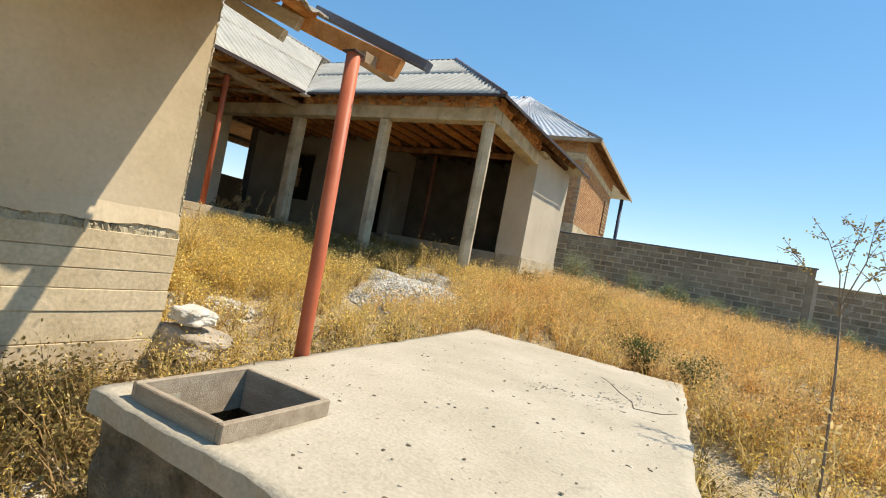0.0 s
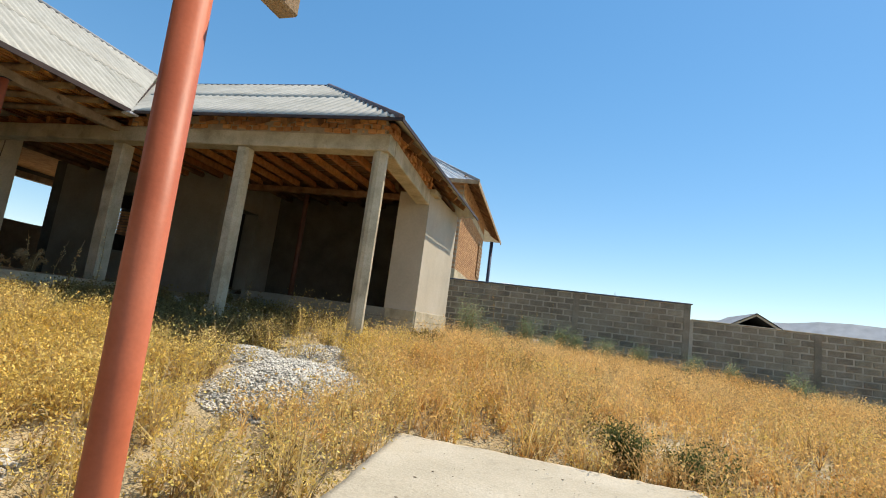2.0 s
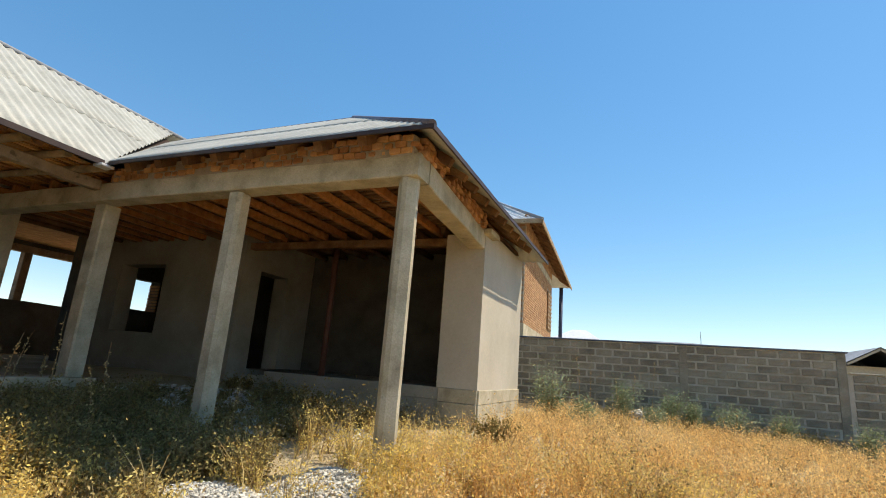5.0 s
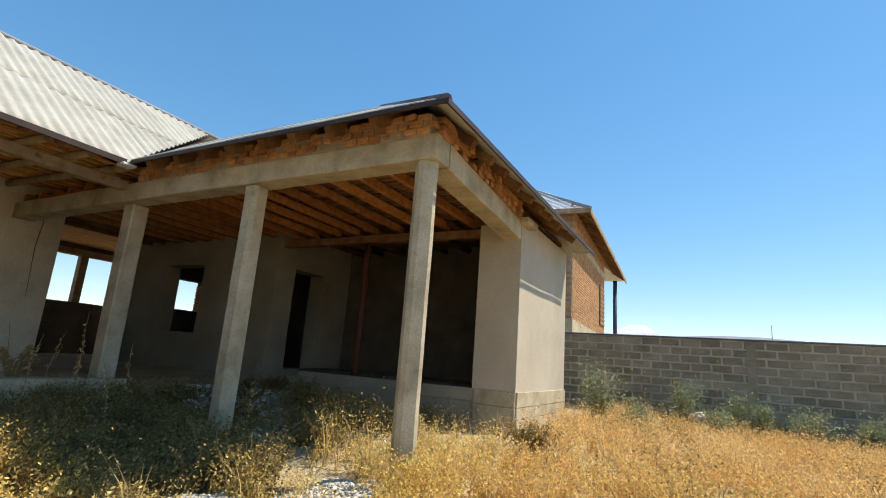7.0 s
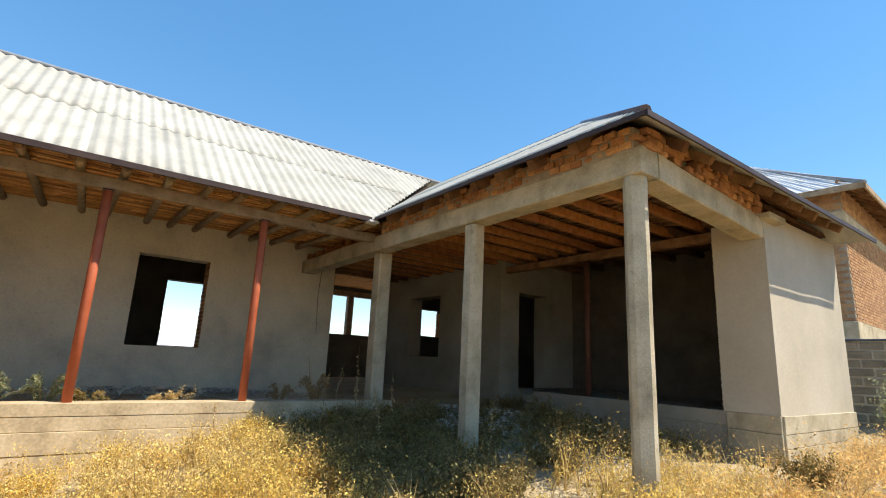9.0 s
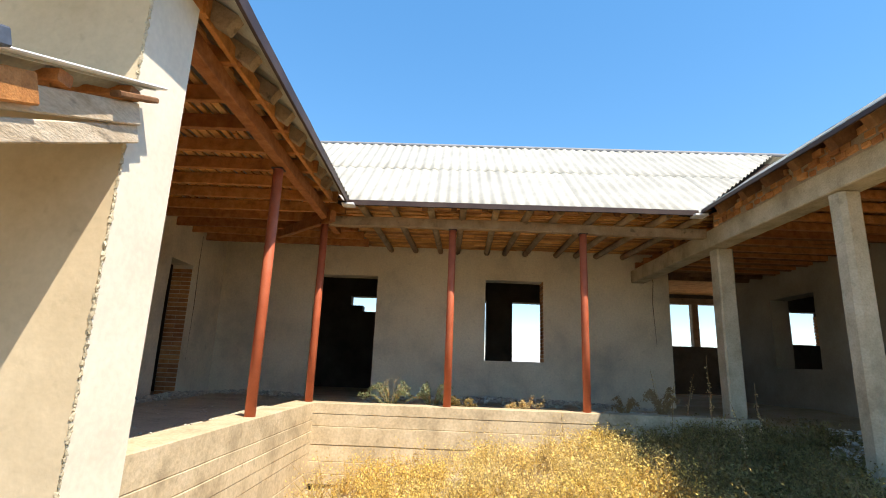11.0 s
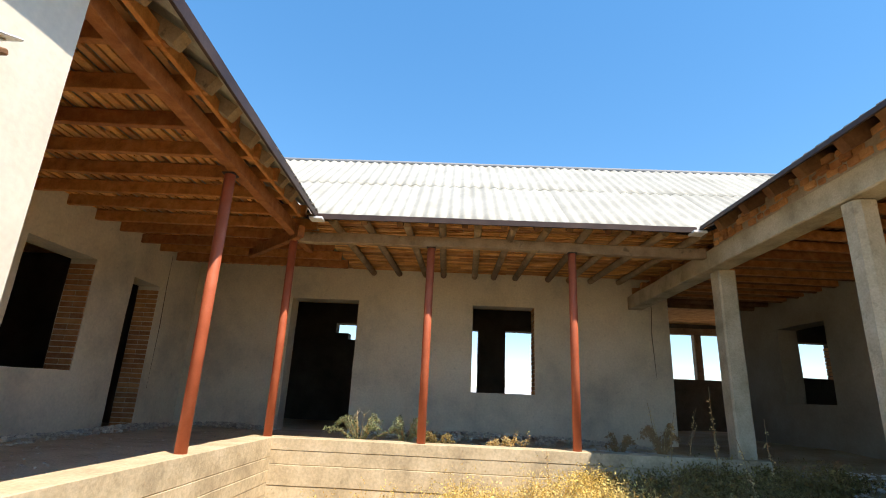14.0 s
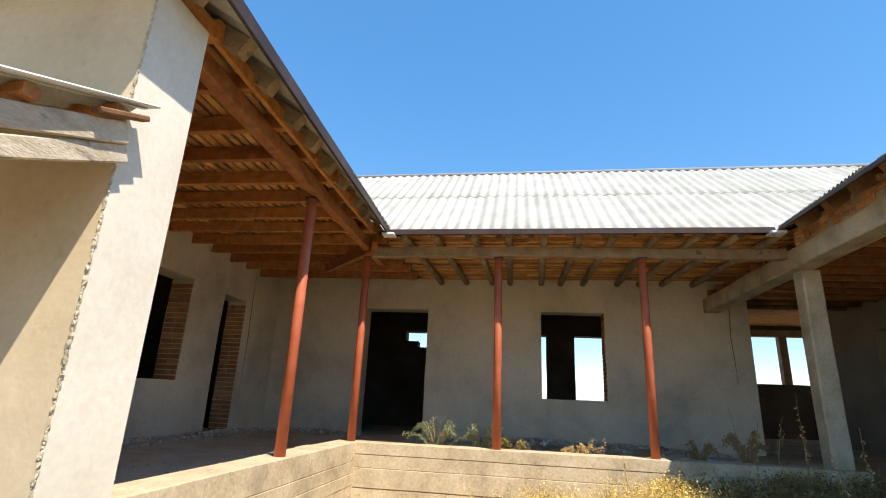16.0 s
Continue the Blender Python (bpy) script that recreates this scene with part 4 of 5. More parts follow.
vs = [bm.verts.new(p) for p in ((ex0, ey0, ez), (ex1, ey0, ez), (ex1, ey1, ez), (ex0, ey1, ez), (-4.2, 4.2, rz), (-4.2, 6.2, rz))]
for f in ((0, 1, 4), (1, 2, 5, 4), (2, 3, 5), (3, 0, 4, 5)):
    bm.faces.new([vs[i] for i in f])
lining = bmesh.new()
vs = [lining.verts.new(p) for p in ((ex0, ey0, ez - 0.03), (ex1, ey0, ez - 0.03), (ex1, ey1, ez - 0.03), (-4.2, 4.2, rz - 0.03), (-4.2, 6.2, rz - 0.03))]
for f in ((0, 1, 3), (1, 2, 4, 3)):
    lining.faces.new([vs[i] for i in f])
part("soffit", turned(lining, NB), LOG, nb, "brown boarded underside of eaves")
nb_roof = part("roof", turned(bm, NB), FARWHITE, nb, "pale metal hipped roof")
for p, q in (((ex0, ey0, ez - 0.03), (ex1, ey0, ez - 0.03)), ((ex1, ey0, ez - 0.03), (ex1, ey1, ez - 0.03))):
    part("fascia", turned(beam(p, q, 0.04, 0.14), NB), OLDWOOD, nb, "weathered timber fascia")
for k in range(24):
    y = ey0 + 0.3 + k * 0.45
    part("rafter_tail", turned(beam((0.5, y, ez - 0.06), (0.02, y, ez + 0.25), 0.06, 0.08, cuts=1), NB), LOG, nb)
for k in range(40):
    part("roof_rib", turned(beam((-8.8 + k * 0.24, ey0 - 0.0, ez + 0.03), (max(min(-8.8 + k * 0.24, -4.2 + 0.3), -4.6), 4.1, rz + 0.01), 0.03, 0.03, cuts=0), NB), FARWHITE, nb)
part("porch_post", turned(tube([(0.1, 10.4, 0.0), (0.1, 10.4, 5.55)], [0.09, 0.09], 10), NB), BLUEPAINT, nb, "dark blue steel porch post")
part("hip_cap", turned(tube([(ex1, ey0, ez + 0.02), (-4.2, 4.2, rz + 0.02)], [0.06, 0.06], 6), NB), FARGREY, nb)


# ---- block boundary wall ----
def block_mesh(name, w, d, h, mat, chip=0.006):
    bm = box(0.02, w - 0.02, 0, d, 0.017, h - 0.017, bevel=chip)
    bmesh.ops.subdivide_edges(bm, edges=[e for e in bm.edges if e.calc_length() > 0.1], cuts=1, use_grid_fill=True)
    for v in bm.verts:
        v.co += noise.noise_vector(v.co * 19.0) * 0.012
    return mesh_of(bm, name, mat)


FY = 15.6
fence = holder("boundary_wall", "grey cinder block boundary wall with stepped top", "wall", (0, FY, 0), kind="structure")
part("mortar_core", box(-4.4, 2.3, FY + 0.012, FY + 0.2, -0.6, 2.075), JOINT, fence)
part("mortar_core", box(2.3, 16.0, FY + 0.012, FY + 0.2, -1.2, 1.69), JOINT, fence)
part("mortar_core", box(16.0, 40.0, FY + 0.012, FY + 0.2, -1.6, 1.4), JOINT, fence)
for x, z in ((-0.52, 2.09), (2.23, 2.09), (5.15, 1.71), (8.1, 1.71), (11.0, 1.71), (14.0, 1.71)):
    part("pillar", box(x - 0.08, x + 0.08, FY - 0.012, FY + 0.21, -1.2, z, bevel=0.01, cuts=3, rough=0.012), BLOCK, fence, "rough cast concrete pillar")
part("coping", box(-4.4, 2.35, FY - 0.03, FY + 0.23, 2.075, 2.11, bevel=0.008), BLUEMETAL, fence, "bluish metal coping strip")
part("coping", box(2.35, 16.0, FY - 0.02, FY + 0.22, 1.69, 1.72, bevel=0.008), JOINT, fence, "thin mortar coping")
BL = block_mesh("block", 0.37, 0.2, 0.158, BLOCK)
rest = bmesh.new()
rng = random.Random(31)
made = 0
for top, x0, x1 in ((2.065, -4.35, 2.12), (1.68, 2.38, 16.0)):
    for r in range(14):
        z = top - 0.158 * (r + 1)
        x = x0 - (0.185 if r % 2 else 0.0)
        while x < x1:
            if z + 0.2 > ground(x, FY) - 0.15:
                dy = rng.uniform(-0.006, 0.008)
                if made < 290 and x < 8.0 and z > ground(x, FY):
                    ob = shared("block", BL, fence, pose(max(x, x0), FY - 0.006 + dy, z, 0, rng.uniform(-1.2, 1.2), 0))
                    made += 1
                else:
                    add_box(rest, x + rng.uniform(0.008, 0.02), x + 0.37 - rng.uniform(0.008, 0.02), FY + dy - 0.004, FY + 0.19, z + rng.uniform(0.008, 0.018), z + 0.158 - rng.uniform(0.008, 0.018))
            x += 0.37
tagged(part("far_blocks", rest, BLOCK, fence, "more grey blocks of the same wall"), kind="stuff")


# ---- far distance ----
def far_house(x, y, z, w, d, h, rise, wall, roof, label, gable=False):
    ob = holder("distant_house", label, "house", (x, y, z))
    part("wall", box(x, x + w, y, y + d, z, z + h), wall, ob)
    bm = bmesh.new()
    o = 0.6
    a = [(x - o, y - o, z + h), (x + w + o, y - o, z + h), (x + w + o, y + d + o, z + h), (x - o, y + d + o, z + h)]
    if gable:
        r = [(x + w / 2, y - o, z + h + rise), (x + w / 2, y + d + o, z + h + rise)]
        vs = [bm.verts.new(p) for p in a + r]
        fs = ((0, 4, 5, 3), (1, 2, 5, 4), (0, 3, 2, 1), (2, 3, 5))
    else:
        r = [(x + w / 2 - w * 0.15, y + d / 2, z + h + rise), (x + w / 2 + w * 0.15, y + d / 2, z + h + rise)]
        vs = [bm.verts.new(p) for p in a + r]
        fs = ((0, 1, 5, 4), (1, 2, 5), (2, 3, 4, 5), (3, 0, 4), (0, 3, 2, 1))
    for f in fs:
        bm.faces.new([vs[i] for i in f])
    part("roof", bm, roof, ob)
    if gable:
        for k in range(5):
            part("porch_post", box(x - 4 + k * 1.5, x - 3.8 + k * 1.5, y + 1, y + 1.2, z, z + h), wall, ob)
        part("gable_truss", beam((x, y - 0.4, z + h + 0.1), (x + w / 2, y - 0.4, z + h + rise - 0.2), 0.15, 0.2), FARWALL, ob)
        part("gable_truss", beam((x + w, y - 0.4, z + h + 0.1), (x + w / 2, y - 0.4, z + h + rise - 0.2), 0.15, 0.2), FARWALL, ob)
        part("porch_roof", box(x - 5.5, x - 0.3, y - 0.3, y + d, z + h, z + h + 0.25), FARWHITE, ob)
        part("window", box(x + w * 0.55, x + w * 0.75, y - 0.05, y + 0.02, z + h * 0.3, z + h * 0.75), FARWHITE, ob)
    return ob


far_house(15.9, 62, -0.6, 5.2, 9, 4.85, 1.8, FARWALL, FARGREY, "distant unfinished house with open gable trusses", gable=True)
far_house(-12.7, 71, -0.6, 5.8, 8.0, 6.5, 1.75, FARWALL, FARWHITE, "distant low house with bright white hipped roof")
far_house(-7.5, 95, -0.6, 20.0, 10.0, 8.2, 0.9, FARWALL, FARGREY, "distant long low grey-roofed building")
far_house(34.0, 90, -0.8, 14.0, 9.0, 5.2, 1.5, FARWALL, FARWHITE, "distant pale house beyond the boundary wall")
far_house(46.0, 80, -0.8, 16.0, 9.0, 3.7, 1.4, FARWALL, FARWHITE, "distant pale-roofed house at village edge")
part("aerial", tube([(7.0, 97, 8.0), (7.0, 97, 10.2)], [0.06, 0.04], 5), FARGREY, scene.objects["distant_house.002"], "thin roof aerial")


def build_hills():
    verts, faces = [], []
    n = 160
    for i in range(n + 1):
        a = math.pi * 2 * i / n
        h = 30 + 16 * noise.noise((math.cos(a) * 2.0, math.sin(a) * 2.0, 1.3)) + 9 * noise.noise((math.cos(a) * 6, math.sin(a) * 6, 4.0)) + 2.5 * noise.noise((math.cos(a) * 22, math.sin(a) * 22, 8.0))
        h *= 1.45 + 1.4 * math.cos(a - 1.1)
        for r, z in ((1250, -20), (1400, max(h, 4.0)), (1490, -20)):
            verts.append((r * math.cos(a), r * math.sin(a), z))
    for i in range(n):
        for k in range(2):
            faces.append((i * 3 + k, i * 3 + 3 + k, i * 3 + 4 + k, i * 3 + 1 + k))
    me = bpy.data.meshes.new("backdrop_hills")
    me.from_pydata(verts, [], faces)
    me.materials.append(HILL)
    tagged(new("backdrop_hills", me), "hazy low dry hills on the horizon", "hills", kind="structure")


build_hills()


# ---- stones ----
def boulder(x, y, z, sx, sy, sz, seed, label, mat=STONE):
    bm = bmesh.new()
    bmesh.ops.create_icosphere(bm, subdivisions=4, radius=1.0)
    for v in bm.verts:
        c = v.co.copy()
        v.co = c / (abs(c.x) ** 5 + abs(c.y) ** 5 + abs(c.z) ** 5) ** 0.2
        v.co *= 1 + 0.28 * noise.noise(v.co * 1.3 + Vector((seed, 0, 0))) + 0.07 * noise.noise(v.co * 4 + Vector((seed, 0, 0)))
        v.co = Vector((v.co.x * sx + x, v.co.y * sy + y, max(v.co.z, -0.75) * sz + z))
    return thing("boulder", bm, mat, label, "rock", "rocks by the wall")


boulder(-3.08, 2.78, -0.36, 0.27, 0.2, 0.12, 1.0, "tan angular limestone rock lying among weeds", TANROCK)
boulder(-3.06, 2.78, -0.15, 0.165, 0.12, 0.065, 5.0, "pale white limestone rock resting on another", WHITESTONE)


def pebbles(name, spots, label, seed, level=None):
    """spots: (x, y, rx, ry, rise, count, size)."""
    rng = random.Random(seed)
    base = bmesh.new()
    bmesh.ops.create_icosphere(base, subdivisions=1, radius=1.0)
    bv = np.array([v.co[:] for v in base.verts])
    bf = np.array([[v.index for v in f.verts] for f in base.faces])
    base.free()
    V, F = [], []
    for x, y, rx, ry, rise, count, size in spots:
        for _ in range(count):
            a, r = rng.uniform(0, 6.283), math.sqrt(rng.random())
            px, py = x + rx * r * math.cos(a), y + ry * r * math.sin(a)
            s = size * rng.uniform(0.4, 1.5) ** 1.5
            st = np.array([rng.uniform(0.7, 1.4), rng.uniform(0.7, 1.4), rng.uniform(0.5, 0.9)]) * s
            jit = 0.7 + 0.7 * np.random.rand(len(bv), 1)
            F.append(bf + sum(len(v) for v in V[-1:]) * 0 + len(V) * len(bv))
            V.append(bv * jit * st + (px, py, (ground(px, py) if level is None else level) + rise * max(0, 1 - r * r) + s * 0.3))
    me = bpy.data.meshes.new(name)
    me.from_pydata(np.concatenate(V).tolist(), [], np.concatenate(F).tolist())
    me.materials.append(STONE)
    return tagged(new(name, me), label, "gravel", kind="stuff")


def mound(x, y, rx, ry, rise):
    """Packed crushed stone under the loose pebbles."""
    bm = bmesh.new()
    rings = []
    for k in range(9):
        f = k / 8
        ring = []
        for q in range(28):
            a = 2 * math.pi * q / 28
            px, py = x + rx * f * math.cos(a), y + ry * f * math.sin(a)
            ring.append(bm.verts.new((px, py, ground(px, py) + rise * (1 - f * f) - 0.012 + 0.02 * noise.noise((px * 5, py * 5, 2.0)) * (1 - f))))
        rings.append(ring)
    for a, b in zip(rings, rings[1:]):
        for q in range(28):
            bm.faces.new((a[q], b[q], b[(q + 1) % 28], a[(q + 1) % 28]))
    bmesh.ops.remove_doubles(bm, verts=bm.verts[:], dist=0.0005)
    bmesh.ops.recalc_face_normals(bm, faces=bm.faces[:])
    return thing("gravel_mound", bm, GRAVELBED, "mound of packed pale crushed stone", "gravel", kind="stuff")


HEAPS = ((-3.05, 5.85, 0.75, 0.9, 0.19), (-3.4, 7.1, 0.6, 0.7, 0.13), (-4.05, 6.45, 0.5, 0.45, 0.1))
for h in HEAPS:
    mound(*h)
pebbles("gravel_heap", [(*h, n, 0.0095) for h, n in zip(HEAPS, (9000, 3600, 2600))] + [(-5.9, 6.0, 0.35, 0.6, 0.04, 1700, 0.011)], "heap of pale crushed stone by column", 5)
pebbles("gravel_heap", [(-3.8, 3.6, 0.35, 0.3, 0.1, 420, 0.019), (-4.3, 3.2, 0.3, 0.3, 0.05, 120, 0.028)], "scattered white rubble among dry weeds", 6)
pebbles("gravel_scatter", [(-6.0, 9.0, 2.2, 1.2, 0.02, 1800, 0.015), (-5.6, 4.1, 0.5, 0.4, 0.02, 400, 0.014), (-1.35, 14.7, 0.4, 0.35, 0.3, 500, 0.026), (0.2, 14.3, 0.7, 0.4, 0.05, 200, 0.02), (-1.9, 11.5, 0.3, 0.3, 0.05, 60, 0.03)], "loose gravel scattered on bare earth", 7)
pebbles("gravel_scatter", [(-3.4, 1.2, 0.6, 0.9, 0.02, 300, 0.02), (-2.3, 1.0, 0.8, 0.7, 0.02, 350, 0.02), (1.3, 3.2, 0.5, 0.5, 0.03, 150, 0.02)], "small stones on trampled ground", 9)


pebbles("floor_rubble", [(-9.2, -0.25, 1.6, 0.2, 0.06, 620, 0.016), (-6.5, -0.2, 2.5, 0.25, 0.06, 620, 0.016), (-10.6, 0.6, 0.25, 1.0, 0.07, 420, 0.017), (-10.5, 5.2, 0.4, 2.7, 0.11, 1500, 0.02), (-8.6, 6.6, 0.5, 1.2, 0.08, 500, 0.02), (-7.5, 1.0, 3.0, 1.3, 0.0, 700, 0.007), (-9.2, 5.0, 1.4, 3.0, 0.0, 700, 0.009)], "crumbled mortar and grit on veranda floor", 15, SUNK + 0.004)


# ---- weeds ----
def weeds(name, pos, height, leaves, size, spread, leafmat, label, seed, stems=5, stalk=STALK, low=0.15, stem_w=0.004):
    """One mesh of many small plants: leaning stems, each with many tiny leaves and seed heads."""
    r = np.random.default_rng(seed)
    pos, height = np.asarray(pos), np.asarray(height)
    n = len(pos)
    lean = r.normal(0, 1, (n, stems, 2)) * spread
    tip = np.stack([lean[..., 0] * height[:, None], lean[..., 1] * height[:, None], height[:, None] * r.uniform(0.6, 1.05, (n, stems))], -1)
    # leaves
    k = r.integers(0, stems, (n, leaves))
    t = low + (1 - low) * r.random((n, leaves)) ** 0.75
    tips = np.take_along_axis(tip, k[..., None].repeat(3, -1), 1)
    c = pos[:, None, :] + tips * t[..., None] + r.normal(0, 1, (n, leaves, 3)) * (height[:, None, None] * 0.085)
    c = c.reshape(-1, 3)
    m = len(c)
    a = r.normal(0, 1, (m, 3))
    a /= np.linalg.norm(a, axis=1, keepdims=True)
    b = np.cross(a, r.normal(0, 1, (m, 3)))
    b /= np.linalg.norm(b, axis=1, keepdims=True)
    s = (size * r.uniform(0.5, 1.5, m))[:, None]
    lv = np.stack([c - a * s, c - b * s * 0.5, c + a * s, c + b * s * 0.5], 1).reshape(-1, 3)
    lf = np.arange(4 * m).reshape(-1, 4)
    # stems
    base = np.repeat(pos[:, None, :], stems, 1).reshape(-1, 3)
    end = base + tip.reshape(-1, 3)
    midp = base + tip.reshape(-1, 3) * np.array([0.35, 0.35, 0.55])
    w = np.zeros_like(base)
    ang = r.random(len(base)) * 6.283
    w[:, 0], w[:, 1] = np.cos(ang) * stem_w, np.sin(ang) * stem_w
    sv = np.stack([base - w, base + w, midp + w * 0.8, midp - w * 0.8, end], 1).reshape(-1, 3)
    o = np.arange(len(base))[:, None] * 5 + 4 * m
    verts = np.concatenate([lv, sv])
    quads = np.concatenate([lf, o + np.array([[0, 1, 2, 3]])])
    tris = o + np.array([[3, 2, 4]])
    me = bpy.data.meshes.new(name)
    me.vertices.add(len(verts))
    me.vertices.foreach_set("co", verts.astype(np.float32).ravel())
    loops = np.concatenate([quads.ravel(), tris.ravel()])
    me.loops.add(len(loops))
    me.loops.foreach_set("vertex_index", loops.astype(np.int32))
    counts = np.concatenate([np.full(len(quads), 4), np.full(len(tris), 3)])
    me.polygons.add(len(counts))
    me.polygons.foreach_set("loop_start", np.concatenate([[0], np.cumsum(counts)[:-1]]).astype(np.int32))
    me.materials.append(leafmat)
    me.materials.append(stalk)
    mi = np.zeros(len(counts), np.int32)
    mi[m:] = 1
    me.polygons.foreach_set("material_index", mi)
    me.update(calc_edges=True)
    return tagged(new(name, me), label, "weeds", kind="stuff")


def free(x, y):
    """Open ground: not the slab, houses, columns or gravel."""
    if 1.2 < y < 5.42 and -1.54 - (y - 1.3) * 0.083 < x < 0.6 - (y - 1.28) * 0.079:
        return False
    if x < -7.62 and y < 8.2 or x < -3.12 and y < 2.52 or y > 15.5:
        return False
    if y > 10.35 and x < -3.3:
        return False
    return True


GRAV = [(-3.05, 5.85, 0.6, 0.7), (-4.1, 6.45, 0.4, 0.3), (-5.9, 6.0, 0.25, 0.5), (-3.8, 3.6, 0.25, 0.2), (-5.6, 4.1, 0.3, 0.2), (-3.7, 7.35, 0.45, 0.25), (-2.9, 2.8, 0.3, 0.25)]


def bare(x, y):
    return any(((x - a) / c) ** 2 + ((y - b) / d) ** 2 < 1 for a, b, c, d in GRAV)


def patch(x, y, f, s=0.0):
    return noise.noise((x * f, y * f, s))


def scatter(count, x0, x1, y0, y1, keep, seed):
    r = random.Random(seed)
    out = []
    for _ in range(count):
        x, y = r.uniform(x0, x1), r.uniform(y0, y1)
        if free(x, y) and not bare(x, y) and keep(x, y) * (0.62 + 1.5 * patch(x, y, 2.1, 11.0)) > r.random() * 0.8:
            for _ in range(2):
                u, v = x + r.gauss(0, 0.045), y + r.gauss(0, 0.045)
                if free(u, v):
                    out.append((u, v, ground(u, v) - 0.01))
    return out


def sized(pts, lo, hi, seed, f=0.6):
    r = random.Random(seed)
    return [(lo + (hi - lo) * (0.45 + 0.5 * patch(p[0], p[1], f, 2.0) + 0.9 * patch(p[0], p[1], 2.1, 11.0))) * r.choice((r.uniform(0.45, 0.9), r.uniform(0.8, 1.35))) * (0.7 if p[1] > 13.6 else 0.62 if p[0] < -4.4 and p[1] > 6.4 else 0.8 if p[0] < -4.6 and p[1] > 5.4 else 1.15 if p[0] < -4.6 else 1.0) for p in pts]


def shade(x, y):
    """1 inside the carport's cast shadow, where darker olive weeds replace the golden ones."""
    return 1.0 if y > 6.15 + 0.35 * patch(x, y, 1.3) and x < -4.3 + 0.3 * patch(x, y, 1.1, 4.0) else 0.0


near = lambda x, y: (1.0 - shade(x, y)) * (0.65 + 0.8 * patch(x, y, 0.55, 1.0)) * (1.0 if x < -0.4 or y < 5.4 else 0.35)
orange = lambda x, y: (1.0 - shade(x, y)) * (0.75 + 0.7 * patch(x, y, 0.45, 3.0)) * (1.0 if x > -3.0 and y > 4.9 else 0.12)
P1 = scatter(5200, -7.6, 3.5, -1.5, 9.5, near, 1)
weeds("golden_weeds", P1, sized(P1, 0.24, 0.44, 1), 84, 0.0105, 0.32, GOLD, "dense golden dry weeds over the yard", 1, stalk=STRAW, stem_w=0.005)
P2 = scatter(6200, -3.4, 6.0, 4.7, 15.4, orange, 2)
weeds("orange_weeds", P2, sized(P2, 0.26, 0.48, 2), 54, 0.0128, 0.34, ORANGE, "dense orange-brown dried weeds on open yard", 2, stalk=ORANGE, stem_w=0.004)
P3 = scatter(1500, 5.5, 14.0, 0.0, 15.4, lambda x, y: 0.9, 3)
weeds("orange_weeds", P3, sized(P3, 0.3, 0.55, 3), 36, 0.022, 0.4, ORANGE, "thick orange-brown dried weeds toward boundary wall", 3, stalk=ORANGE, stem_w=0.006)
P4 = scatter(3000, -7.6, 6.0, -1.5, 15.4, lambda x, y: (0.35 + 0.9 * patch(x, y, 0.9, 6.0)) * (1 - 0.8 * shade(x, y)), 4)
weeds("straw_weeds", P4, sized(P4, 0.2, 0.45, 4), 34, 0.013, 0.4, STRAW, "pale straw-coloured dry weeds", 4)
# olive weeds fill the shadow mask, so the shade is partly their colour
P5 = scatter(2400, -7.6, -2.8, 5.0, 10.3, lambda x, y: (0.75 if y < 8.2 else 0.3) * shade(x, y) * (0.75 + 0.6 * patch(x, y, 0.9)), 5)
weeds("olive_weeds", P5, sized(P5, 0.26, 0.48, 5), 80, 0.0155, 0.36, OLIVE, "olive weeds, carport shadow put into their colour", 5)
P6 = scatter(900, -3.2, -0.9, -1.5, 2.4, lambda x, y: 0.8, 6) + scatter(1500, -2.6, 6.0, 1.0, 14.8, lambda x, y: max(0.0, patch(x, y, 0.8, 9.0)) * 1.6, 7)
weeds("olive_weeds", P6, sized(P6, 0.22, 0.5, 6), 60, 0.014, 0.4, OLIVE, "olive and straw weeds at foot of wall", 6)
P7 = scatter(700, -3.1, 12.0, 14.6, 15.45, lambda x, y: 0.6, 8)
weeds("olive_weeds", P7, sized(P7, 0.3, 0.6, 7), 60, 0.016, 0.34, OLIVE, "taller grey-olive weeds along boundary wall", 8)


P8 = scatter(330, -7.2, -3.7, 3.3, 6.05, lambda x, y: 1.0 if x < -4.6 or y < 5.4 else 0.4, 12) + scatter(26, -3.35, -2.6, 7.0, 8.0, lambda x, y: 1.0, 13)
weeds("golden_clumps", P8, [0.36 + 0.2 * patch(p[0], p[1], 1.6, 5.0) for p in P8], 230, 0.012, 0.26, GOLD, "bushy yellow weed clumps with leafy sprigs", 14, stems=9, stalk=STRAW, low=0.05)
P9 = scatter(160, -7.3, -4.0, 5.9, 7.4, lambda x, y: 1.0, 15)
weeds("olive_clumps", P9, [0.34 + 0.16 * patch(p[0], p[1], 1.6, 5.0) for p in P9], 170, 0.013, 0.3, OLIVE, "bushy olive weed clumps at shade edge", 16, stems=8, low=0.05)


def bush(name, x, y, z, h, w, count, size, leafmat, label, seed, stems=9):
    r = random.Random(seed)
    pts = [(x + r.uniform(-w, w) * 0.35, y + r.uniform(-w, w) * 0.35, z) for _ in range(4)]
    return tagged(weeds(name, pts, [h * r.uniform(0.75, 1.0) for _ in pts], count, size, w / h * 0.42, leafmat, label, seed, stems), category="shrub", kind="thing")


bush("green_shrub", -0.18, 5.8, ground(-0.18, 5.8), 0.46, 0.3, 1100, 0.010, DARKGREEN, "small dense dark green wild shrub", 21)
